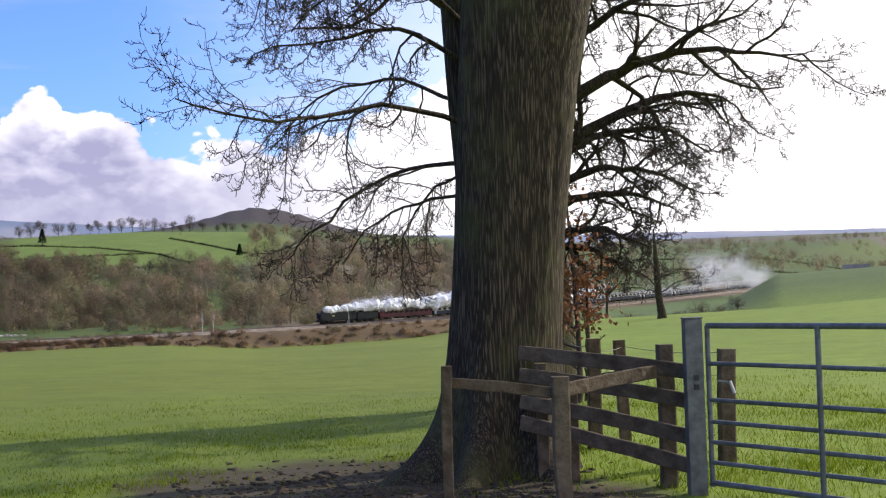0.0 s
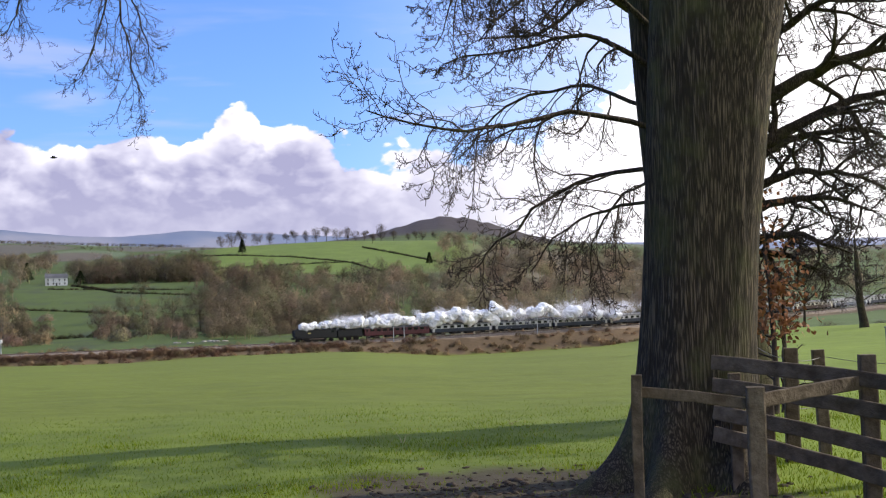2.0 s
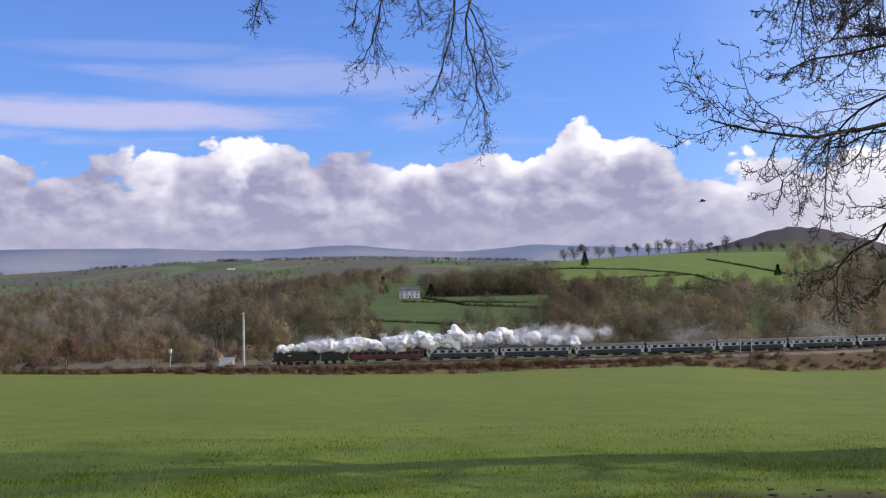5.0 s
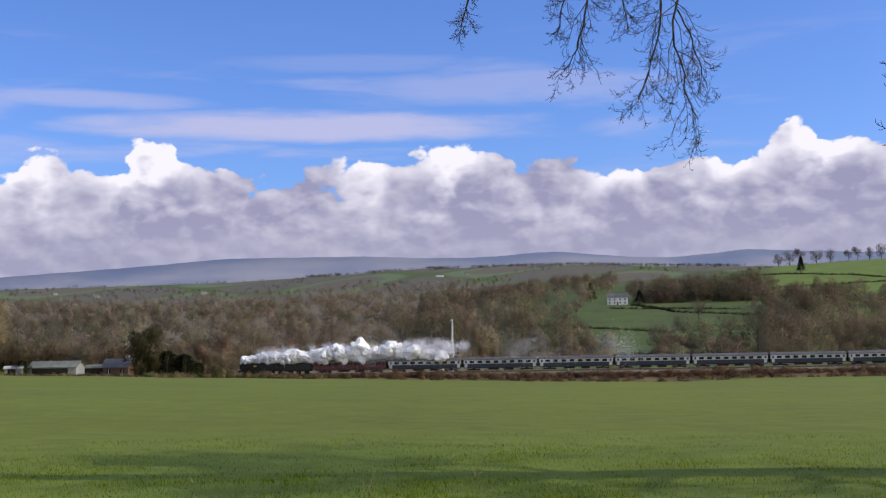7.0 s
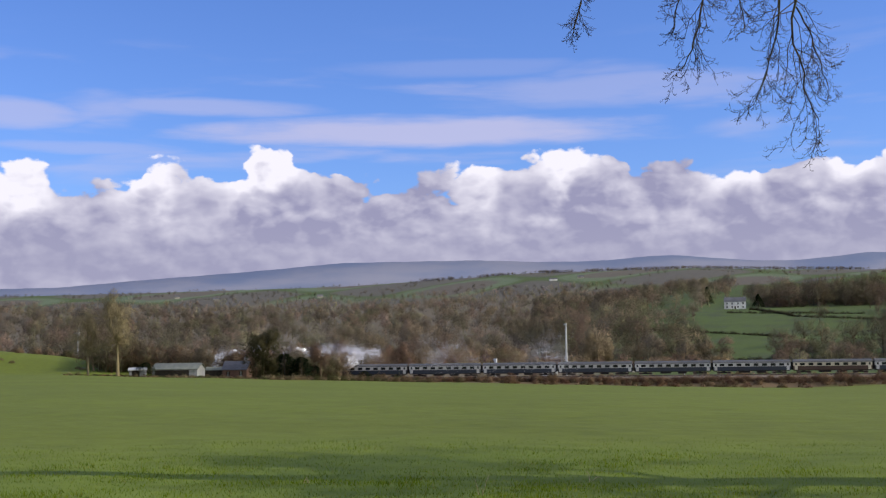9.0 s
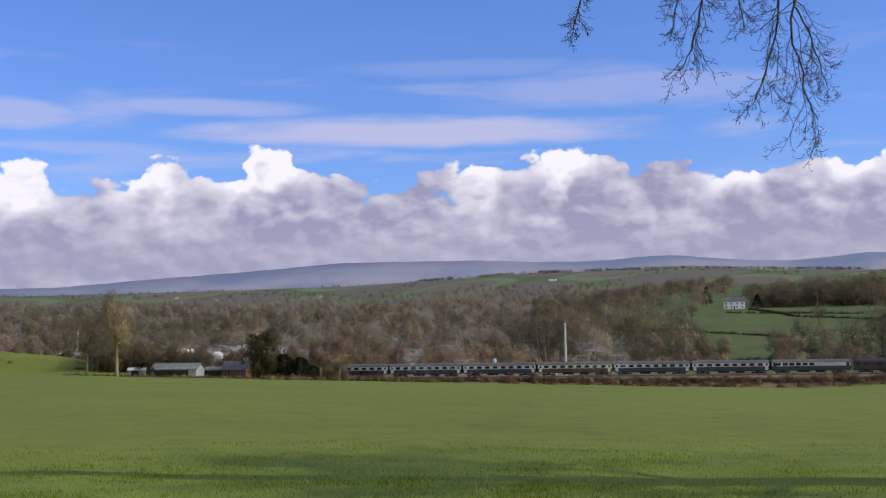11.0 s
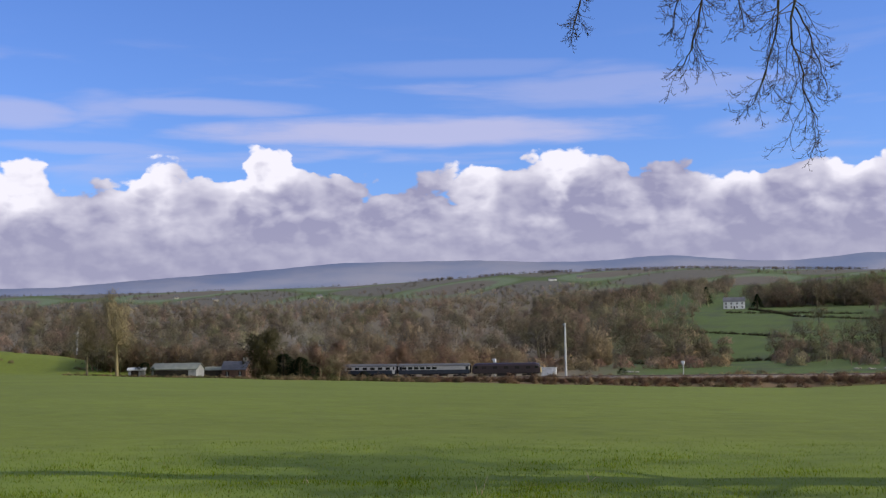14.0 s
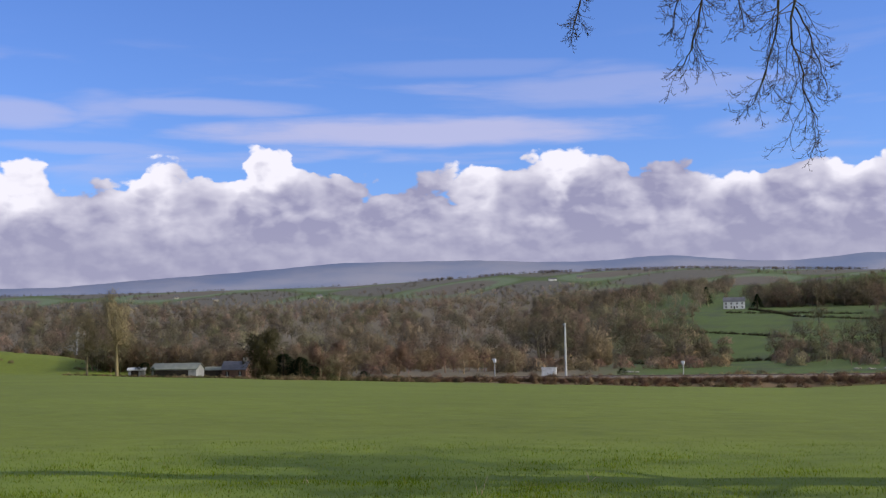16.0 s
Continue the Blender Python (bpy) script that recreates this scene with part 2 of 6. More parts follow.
def line_coords(x, y):
    """Distance along the line and signed distance beyond it."""
    p = np.stack([np.asarray(x, float), np.asarray(y, float)], -1)
    s, w = p @ LT, p @ LN - LINE_D
    q = p - BEND_C
    rad = np.hypot(q[..., 0], q[..., 1])
    ang = np.arctan2(-(q @ LT), -(q @ LN))
    bend = (s < BEND_S) & (ang > 0)
    # past the bend the line runs straight again
    h = 0.6
    out = LN * math.cos(h) + LT * math.sin(h)
    t = p - (BEND_C - BEND_R * out)
    late = bend & ((ang > h) | (q @ LN > 0))
    s = np.where(bend, BEND_S - BEND_R * ang, s)
    w = np.where(bend, BEND_R - rad, w)
    return np.where(late, BEND_S - BEND_R * h - np.abs(t @ (LT * math.cos(h) - LN * math.sin(h))), s), np.where(late, t @ out, w)


def on_line(s, w=0.0):
    """Place (x, y, z) and heading at s metres along the line, w metres beyond it."""
    if s > BEND_S:
        p, h = LN * (LINE_D + w) + LT * s, 0.0
    else:
        h = (BEND_S - s) / BEND_R
        p = BEND_C + (BEND_R - w) * (-LN * math.cos(h) - LT * math.sin(h))
    return p[0], p[1], float(rail_z(s)), h


def sstep(v, lo, hi):
    t = np.clip((v - lo) / (hi - lo), 0, 1)
    return t * t * (3 - 2 * t)


def fbm(x, y, f, seed=0.0):
    """A cheap smooth noise from summed waves."""
    out = 0
    for i in range(1, 6):
        a = 1.7 * i * i + seed
        out = out + np.sin(f * i * (x * math.cos(a) + y * math.sin(a)) + a * 3.1 + 1.3 * np.sin(f * i * 0.7 * (y * math.cos(a * 2) - x * math.sin(a)))) / i
    return out / 2.2


AZN = (-60, -25, -14, -7, 0, 5, 9, 14, 19, 24, 29, 36, 45, 60, 90)
FAR = {  # elevation in degrees of the land beyond the line, by bearing
    450: (-.2, -.2, -.5, -.6, -.9, -1.1, -1.1, -.9, -.8, -.9, -1.0, -1.1, -1.1, -1.0, -.8),
    800: (.9, .9, .9, .8, 1.2, 1.5, 1.6, 1.6, 1.5, 1.5, 1.5, .6, .4, .4, .6),
    1100: (1.4, 1.4, 1.4, 1.4, 2.0, 2.7, 3.2, 3.3, 3.1, 2.6, 2.2, 1.2, 1.0, 1.0, 1.2),
    1800: (1.9, 1.9, 1.9, 1.9, 2.6, 3.0, 3.3, 3.2, 2.9, 2.5, 2.4, 2.1, 1.7, 1.7, 1.9),
    3000: (2.1, 2.1, 2.2, 2.2, 2.7, 3.0, 3.1, 3.1, 3.05, 3.25, 3.45, 3.38, 2.85, 2.45, 2.4),
    4900: (2.0, 2.0, 2.1, 2.2, 2.5, 2.6, 2.6, 2.6, 2.6, 2.8, 2.9, 2.9, 2.6, 2.3, 2.0)}


def ground_z(x, y):
    """Height of the land."""
    x, y = np.asarray(x, float), np.asarray(y, float)
    r = np.hypot(x, y) + 1e-6
    az = np.degrees(np.arctan2(-x, y))
    s, w = line_coords(x, y)
    rail = rail_z(s)
    # the sown field, falling to the foot of the bank
    foot = EYE + np.interp(az, (-10, 0, 5, 8.5, 11, 13, 20, 24, 28, 36, 48, 58, 75), (-12, -13.3, -13.9, -13.9, -12.6, -11.6, -11.5, -12.0, -11.6, -10.7, -8.7, -6.5, -5))
    redge = np.maximum(r - w - 14 * 0 - 13, 30)
    run = np.clip((r - 4) / (redge - 4), 0, 1)
    field = foot * (run ** 1.35 + (run ** 1.06 - run ** 1.35) * sstep(r, 28, 120))
    # the gate field: a low crest, then a dip, then a second rise
    c70 = np.interp(az, (-40, -21, -14, -7, -2), (1.6, 0.5, -0.15, -0.55, -1.4))
    c300 = np.interp(az, (-40, -21, -16, -13.5, -7, 0), (9, 5.0, 3.6, -3.5, -8, -11))
    g = np.where(r < 70, c70 * sstep(r, 8, 75), 0)
    g = np.where(r >= 70, c70 + (-6.5 - c70) * sstep(r, 78, 170), g)
    g = np.where(r >= 170, -6.5 + (c300 + 6.5) * sstep(r, 170, 300), g)
    g = np.where(r >= 300, c300 + (rail - 1.0 - c300) * sstep(r, 300, 400), g)
    near = g + (field - g) * sstep(az, -5, 2)
    mound = np.interp(az, (52.5, 53.3, 55.8, 58, 60.7, 75), (0, 0.9, 3.0, 4.7, 6.1, 9)) * sstep(w, -62, -18) * (1 - sstep(w, -14, -7))
    near = near + mound * (az < 120)
    # land beyond the line
    zs = [EYE + k * np.tan(np.radians(np.interp(az, AZN, v))) for k, v in FAR.items()]
    rs = list(FAR)
    far = zs[0]
    for i in range(len(rs) - 1):
        t = np.clip((r - rs[i]) / (rs[i + 1] - rs[i]), 0, 1)
        far = np.where(r > rs[i], zs[i] + (zs[i + 1] - zs[i]) * (0.6 * t + 0.4 * t * t * (3 - 2 * t)), far)
    hill = 33 * np.exp(-((az - 8.1) / 3.5) ** 2 - ((r - 1800) / 280) ** 2) * (1 + 0.04 * np.sin(az * 5.3) + 0.03 * np.sin(az * 11))
    far = far + np.where(r > 900, hill, 0)
    bench = rail - 0.75
    far = bench + (far - bench) * sstep(w, 8, 110)
    side = sstep(w, -15.0, -4.5)
    z = np.where(w > 0, far, near + (bench - near) * side)
    behind = sstep(np.abs(az - 20), 100, 125)
    z = z * (1 - behind) + behind * (0.03 * r ** 0.9)
    z = z + 0.035 * fbm(x, y, 0.9) * sstep(r, 2, 8) * (1 - sstep(r, 100, 300)) + 0.25 * fbm(x, y, 0.05, 2) * sstep(r, 20, 120) * (np.abs(w) > 9)
    return z


def ground_at(x, y):
    return float(ground_z(x, y))


def spot(az, r, up=0.0):
    x, y = polar(az, r)
    return Vector((x, y, ground_at(x, y) + up))


def lerp3(a, b, t):
    return np.asarray(a) + (np.asarray(b) - np.asarray(a)) * t[..., None]


def land_cover(x, y):
    """Base colour of the land by what grows there, with distance haze mixed into the far fields."""
    r = np.hypot(x, y)
    az = np.degrees(np.arctan2(-x, y))
    s, w = line_coords(x, y)
    n1, n2 = fbm(x, y, 0.55, 5), fbm(x, y, 0.11, 9)
    crop = np.array((0.131, 0.162, 0.017))
    turf = np.array((0.150, 0.205, 0.022))
    rough = np.array((0.130, 0.175, 0.018))
    mud = np.array((0.060, 0.042, 0.028))
    dead = np.array((0.155, 0.105, 0.058))
    c = np.broadcast_to(crop, (*r.shape, 3)).copy()
    c = lerp3(c, rough, sstep(r + 1.5 * n1 + 1.2 * n2, 25, 15))
    right = sstep(az, 1, -4) * (w < 0)
    c = lerp3(c, turf * 1.1, right)
    c = lerp3(c, (0.09, 0.13, 0.035), right * sstep(r, 200, 260))
    muddy = sstep(((az - 5.5) / 9.0) ** 2 + ((r - 10.4) / 1.7) ** 2 + 0.45 * n1 + 0.4 * fbm(x, y, 2.2), 1.35, 0.8) * 0.92
    # bare mud at the tree foot, widened to paint the fence's shadow darker
    base_mud_shade = sstep(((az + 3.5) / 8.5) ** 2 + ((r - 8.8) / 1.1) ** 2 + 0.35 * n1, 1.2, 0.5)
    c = lerp3(c, mud, np.maximum(muddy, base_mud_shade))
    # rank grass and bramble on the railway banks
    bank = sstep(w + 1.0 * n1, -15.5, -12.5) * sstep(w, 14, 6)
    c = lerp3(c, dead * (0.85 + 0.3 * n2)[..., None], bank)
    c = lerp3(c, (0.13, 0.09, 0.055), bank * sstep(n1, 0.15, 0.6) * 0.7)
    ball = sstep(np.abs(w), 4.8, 3.8)
    c = lerp3(c, (0.30, 0.23, 0.17), ball)
    # the valley beyond
    beyond = sstep(w, 10, 20)
    pasture = np.array((0.076, 0.108, 0.022))
    wood = np.array((0.150, 0.122, 0.076))
    v = np.broadcast_to(pasture, c.shape).copy()
    v = lerp3(v, (0.062, 0.080, 0.030), sstep(n2 + 0.4 * n1, 0.1, 0.7))
    woody = np.maximum(sstep(az, 30, 35) * sstep(r, 2300, 2100), sstep(az, 10, 7) * sstep(az, -9, -5) * sstep(r, 1300, 1000))
    v = lerp3(v, wood, woody)
    v = lerp3(v, (0.155, 0.215, 0.040), sstep(az, 21, 19) * sstep(az, 6, 8) * sstep(r, 800, 860) * sstep(r, 1300, 1200) * 0.8)
    cell = np.sin(az * 0.9 + 3 * np.sin(r * 0.0021)) + np.sin(r * 0.0083 + az * 0.33)
    # far fields greyer and paler: distance haze put into their green
    v = lerp3(v, (0.125, 0.160, 0.080), sstep(r, 2050, 2250) * sstep(cell, 0.1, 0.4))
    v = lerp3(v, (0.125, 0.105, 0.075), sstep(r, 1500, 1900) * sstep(cell, 0.9, 1.1))
    v = lerp3(v, (0.115, 0.104, 0.078), sstep(r, 1900, 2100) * sstep(cell, 0.0, -0.3))
    tor = sstep(r, 1430, 1540) * sstep(r, 2300, 2100) * sstep(az, 2, 4) * sstep(az, 16, 12.5)
    v = lerp3(v, (0.058, 0.046, 0.046), tor)
    c = lerp3(c, v, beyond)
    return c


def mesh_object(name, verts, faces, mat, parent=None, label=""):
    me = bpy.data.meshes.new(name)
    me.from_pydata(verts, [], faces)
    me.update()
    if mat:
        me.materials.append(mat)
    ob = new(name, me)
    if parent:
        ob.parent = parent
    return tagged(ob, label)


def big_mesh(name, co, loops, sizes, mat):
    """A mesh straight from arrays."""
    me = bpy.data.meshes.new(name)
    me.vertices.add(len(co))
    me.vertices.foreach_set("co", np.asarray(co, np.float32).ravel())
    me.loops.add(len(loops))
    me.loops.foreach_set("vertex_index", np.asarray(loops, np.int32))
    me.polygons.add(len(sizes))
    starts = np.concatenate([[0], np.cumsum(sizes)[:-1]]).astype(np.int32)
    me.polygons.foreach_set("loop_start", starts)
    me.update(calc_edges=True)
    me.validate()
    me.materials.append(mat)
    return new(name, me)


def colour(ob, name, rgb):
    a = ob.data.color_attributes.new(name, "FLOAT_COLOR", "POINT")
    a.data.foreach_set("color", np.concatenate([rgb, np.ones((len(rgb), 1))], 1).astype(np.float32).ravel())


def build_ground():
    az = np.concatenate([np.arange(-180, -26, 4.0), np.arange(-26, 66, 0.3), np.arange(66, 180, 4.0)])
    rr = np.concatenate([np.geomspace(0.5, 280, 150), np.arange(284, 420, 3.0), np.geomspace(424, 4950, 150)])
    A, R = np.meshgrid(np.radians(az), rr, indexing="ij")
    X, Y = -R * np.sin(A), R * np.cos(A)
    co = np.stack([X, Y, ground_z(X, Y)], -1)
    na, nr = co.shape[:2]
    i = np.arange(na)[:, None] * nr + np.arange(nr - 1)[None]
    j = (np.arange(na)[:, None] + 1) % na * nr + np.arange(nr - 1)[None]
    quads = np.stack([i, i + 1, j + 1, j], -1).reshape(-1, 4)[:, ::-1]
    centre = np.array([[0, 0, float(ground_z(0.0, 0.0))]])
    pts = np.concatenate([co.reshape(-1, 3), centre])
    fan = np.stack([np.arange(na) * nr, (np.arange(na) + 1) % na * nr, np.full(na, na * nr)], -1)[:, ::-1]
    loops = np.concatenate([quads.ravel(), fan.ravel()])
    ob = big_mesh("ground", pts, loops, np.concatenate([np.full(len(quads), 4), np.full(na, 3)]), LAND)
    colour(ob, "land", land_cover(pts[:, 0], pts[:, 1]))
    ob.data.polygons.foreach_set("use_smooth", np.ones(len(ob.data.polygons), bool))
    tagged(ob, "green sown field sloping to a railway, with pastures and woods beyond", "ground", kind="structure")


build_ground()

# far fells: a plain backdrop behind everything, distance haze put into its blue and glow
def build_fells():
    m = bpy.data.materials.new("hazed_fell_glow")
    m.use_nodes = True
    nt = m.node_tree
    b = nt.nodes["Principled BSDF"]
    co = nd(nt, "ShaderNodeTexCoord").outputs["Object"]
    mp = nd(nt, "ShaderNodeMapping")
    nt.links.new(co, mp.inputs[0])
    mp.inputs["Scale"].default_value = (1, 1, 3.5)
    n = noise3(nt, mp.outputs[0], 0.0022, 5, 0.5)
    # bluish base and weak emission stand for the hazy air in between
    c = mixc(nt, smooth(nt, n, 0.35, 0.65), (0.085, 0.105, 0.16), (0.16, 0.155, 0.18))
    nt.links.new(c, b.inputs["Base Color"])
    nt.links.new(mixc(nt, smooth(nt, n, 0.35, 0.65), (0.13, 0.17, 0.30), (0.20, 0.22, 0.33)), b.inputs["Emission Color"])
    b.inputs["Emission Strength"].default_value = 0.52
    b.inputs["Roughness"].default_value = 1.0
    bearings = (-60, -25, -19, -12, -7, 0, 5, 19.5, 20.4, 22, 24, 25.8, 29.7, 33, 36, 38.5, 41, 45.3, 48.6, 52, 54.6, 58.4, 70, 90)
    heights = (2.0, 2.3, 2.35, 2.55, 2.6, 2.8, 3.0, 3.85, 3.97, 3.8, 3.66, 3.72, 4.11, 3.88, 3.9, 4.03, 4.02, 3.98, 3.67, 3.4, 3.2, 2.84, 2.6, 2.2)
    az = np.arange(-60, 90.01, 0.25)
    top = np.interp(az, bearings, heights)
    top = np.convolve(np.pad(top, 3, mode="edge"), np.ones(7) / 7, "valid") + 0.006 * np.sin(az * 3.1) + 0.004 * np.sin(az * 7.7)
    verts, faces = [], []
    for k, (a, h) in enumerate(zip(az, top)):
        for r, e in ((4300, 0.5), (4600, 0.72 * h), (4900, h), (4930, 0.5)):
            x, y = polar(a, r)
            verts.append((x, y, EYE + r * math.tan(radians(e))))
        if k:
            q = 4 * k
            faces += [(q - 4 + d, q + d, q + d + 1, q - 3 + d) for d in range(3)]
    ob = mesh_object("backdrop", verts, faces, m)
    ob.data.polygons.foreach_set("use_smooth", np.ones(len(faces), bool))
    tagged(ob, "blue distant fells under the cloud", "hills", kind="structure")


build_fells()

# ---- branches ----


class Wood:
    """Collects round limbs as connected rings; limbs of one kind are meshed together."""

    def __init__(self):
        self.sets = {}

    def limb(self, pts, rad, sides):
        self.sets.setdefault((len(pts), sides), []).append((pts, rad))

    def arrays(self):
        vs, fs, n = [], [], 0
        for (k, sides), limbs in self.sets.items():
            pts = np.array([p for p, _ in limbs], float)
            rad = np.array([r for _, r in limbs], float)
            tan = np.gradient(pts, axis=1)
            tan /= np.linalg.norm(tan, axis=2)[..., None] + 1e-9
            a = np.cross(tan, np.array((0.31, 0.87, 0.38)))
            a /= np.linalg.norm(a, axis=2)[..., None] + 1e-9
            b = np.cross(tan, a)
            th = np.arange(sides) * 2 * math.pi / sides
            ring = pts[:, :, None] + rad[:, :, None, None] * (a[:, :, None] * np.cos(th)[:, None] + b[:, :, None] * np.sin(th)[:, None])
            m = len(limbs)
            start = n + np.arange(m)[:, None, None] * k * sides + np.arange(k - 1)[None, :, None] * sides
            i = start + np.arange(sides)
            j = start + (np.arange(sides) + 1) % sides
            vs.append(ring.reshape(-1, 3))
            fs.append(np.stack([i, j, j + sides, i + sides], -1).reshape(-1, 4))
            n += m * k * sides
        return np.concatenate(vs), np.concatenate(fs)

    def build(self, name, mat, parent=None, label=""):
        v, f = self.arrays()
        ob = big_mesh(name, v, f.ravel(), np.full(len(f), 4), mat)
        ob.data.polygons.foreach_set("use_smooth", np.ones(len(f), bool))
        if parent:
            ob.parent = parent
        return tagged(ob, label)


def unit(v):
    v = np.asarray(v, float)
    return v / (np.linalg.norm(v) + 1e-9)


def curve_path(p, d, length, rng, steps, wander, droop, curl):
    """A wandering path that sags by droop and turns up by curl near its tip."""
    pts, d = [np.asarray(p, float)], unit(d)
    for i in range(steps):
        t = (i + 1) / steps
        d = unit(d + wander * rng.normal(size=3) / math.sqrt(steps) + np.array((0, 0, -droop / steps + curl * (t ** 3) * 2.2 / steps)))
        pts.append(pts[-1] + d * length / steps)
    return np.array(pts)


def sprout(wood, thin, pts, r0, level, rng, kind):
    """Side shoots along a limb, and shoots along those, down to the last twig."""
    counts, ratio, spread, droop, curl, least = kind
    if level >= len(counts):
        return
    seg = np.linalg.norm(np.diff(pts, axis=0), axis=1)
    length = seg.sum()
    for k in range(counts[level]):
        t = 0.18 + 0.82 * (k + rng.uniform(0, 1)) / counts[level]
        x = min(t, 0.999) * (len(pts) - 1)
        i = int(x)
        p = pts[i] + (pts[i + 1] - pts[i]) * (x - i)
        ax = unit(pts[i + 1] - pts[i])
        side = unit(np.cross(ax, rng.normal(size=3)))
        d = unit(ax * rng.uniform(0.35, 0.9) + side * spread * rng.uniform(0.7, 1.2))
        ln = length * ratio * rng.uniform(0.6, 1.25) * (1.15 - 0.55 * t)
        r = max(r0 * (1 - 0.75 * t) * 0.55, least)
        steps = 5 if level < 2 else 4
        q = curve_path(p, d, ln, rng, steps, 0.45, droop[min(level, len(droop) - 1)], curl)
        rad = np.linspace(r, max(r * 0.3, least * 0.6), steps + 1)
        (wood if r > 0.02 else thin).limb(q, rad, 6 if r > 0.05 else 4 if r > 0.012 else 3)
        sprout(wood, thin, q, r, level + 1, rng, kind)


def add_limb(wood, thin, pts, r0, r1, rng, kind, sides=10, steps=12, wobble=0.008):
    """A main limb through a few given points, smoothed, with all its shoots."""
    pts = np.asarray(pts, float)
    t = np.linspace(0, len(pts) - 1, steps)
    sm = np.stack([np.interp(t, np.arange(len(pts)), pts[:, k]) for k in range(3)], 1)
    sm[1:-1] = 0.25 * sm[:-2] + 0.5 * sm[1:-1] + 0.25 * sm[2:]
    sm[1:] += np.cumsum(rng.normal(size=(steps - 1, 3)), 0) * wobble * np.linalg.norm(pts[-1] - pts[0])
    sm[1:] += rng.normal(size=(steps - 1, 3)) * 0.02 * np.linalg.norm(pts[-1] - pts[0]) * 0.35
    wood.limb(sm, np.linspace(r0, r1, steps), sides)
    sprout(wood, thin, sm, r0, 0, rng, kind)


def ray(az, el, r):
    """A point at a bearing, an elevation from the eye and a distance."""
    x, y = polar(az, r)
    return np.array((x, y, EYE + r * math.tan(radians(el))))


def empty_thing(name, place, label, category, group="", kind=""):
    e = new(name)
    e.empty_display_size = 0.2
    e.location = place
    return tagged(e, label, category, group, kind)


def under(ob, parent):
    """Hang a mesh that was built in world coordinates on its thing."""
    ob.parent = parent
    ob.matrix_parent_inverse = Matrix.Translation(parent.location).inverted()
    return ob


def trunk_mesh(name, axis, radii, lobes, rng, mat, rings=150, sides=120, furrow=0.010, flare=None, foot=0.0):
    """A thick trunk: furrowed bark in relief and root lobes at the foot."""
    axis, radii = np.asarray(axis, float), np.asarray(radii, float)
    zs = np.linspace(axis[0, 2], axis[-1, 2], rings) if flare is None else axis[0, 2] + (axis[-1, 2] - axis[0, 2]) * np.linspace(0, 1, rings) ** 1.25
    th = np.arange(sides) * 2 * math.pi / sides
    cx, cy = np.interp(zs, axis[:, 2], axis[:, 0]), np.interp(zs, axis[:, 2], axis[:, 1])
    rr = np.interp(zs, axis[:, 2], radii)
    Z, T = np.meshgrid(zs, th, indexing="ij")
    base = rr[:, None] * (1 + 0.035 * np.sin(2 * T + 0.6) + 0.03 * np.sin(3 * T + Z * 0.7) + 0.02 * np.sin(5 * T - Z))
    h = Z - axis[0, 2] - foot
    for ang, size, width in lobes:
        d = np.angle(np.exp(1j * (T - ang)))
        base = base + size * np.exp(-(d / width) ** 2) * np.exp(-np.maximum(h, -0.2) / 0.36)
    k = 26 * (0.5 + 0.5 * radii.mean() / 0.5)
    ph = T * round(k) + 1.6 * np.sin(Z * 3.1 + 2.3 * np.sin(T * 3)) + 1.1 * np.sin(Z * 7.3 + T * 5)
    base = base + furrow * (np.abs(np.sin(ph / 2)) - 0.6)
    co = np.stack([cx[:, None] + base * np.cos(T), cy[:, None] + base * np.sin(T), Z], -1).reshape(-1, 3)
    i = np.arange(rings - 1)[:, None] * sides + np.arange(sides)[None]
    j = np.arange(rings - 1)[:, None] * sides + (np.arange(sides)[None] + 1) % sides
    f = np.stack([i, j, j + sides, i + sides], -1).reshape(-1, 4)
    ob = big_mesh(name, co, f.ravel(), np.full(len(f), 4), mat)
    ob.data.polygons.foreach_set("use_smooth", np.ones(len(f), bool))
    return ob


ASH = ((16, 11, 5), 0.36, 0.7, (1.5, 1.7, 0.6), 2.4, 0.0036)
PENDENT = ((16, 9, 4), 0.36, 0.62, (0.9, 0.8, 0.35), 1.5, 0.0014)
OAK = ((12, 8, 6, 4), 0.46, 0.95, (0.25, 0.45, 0.4), 0.45, 0.0055)


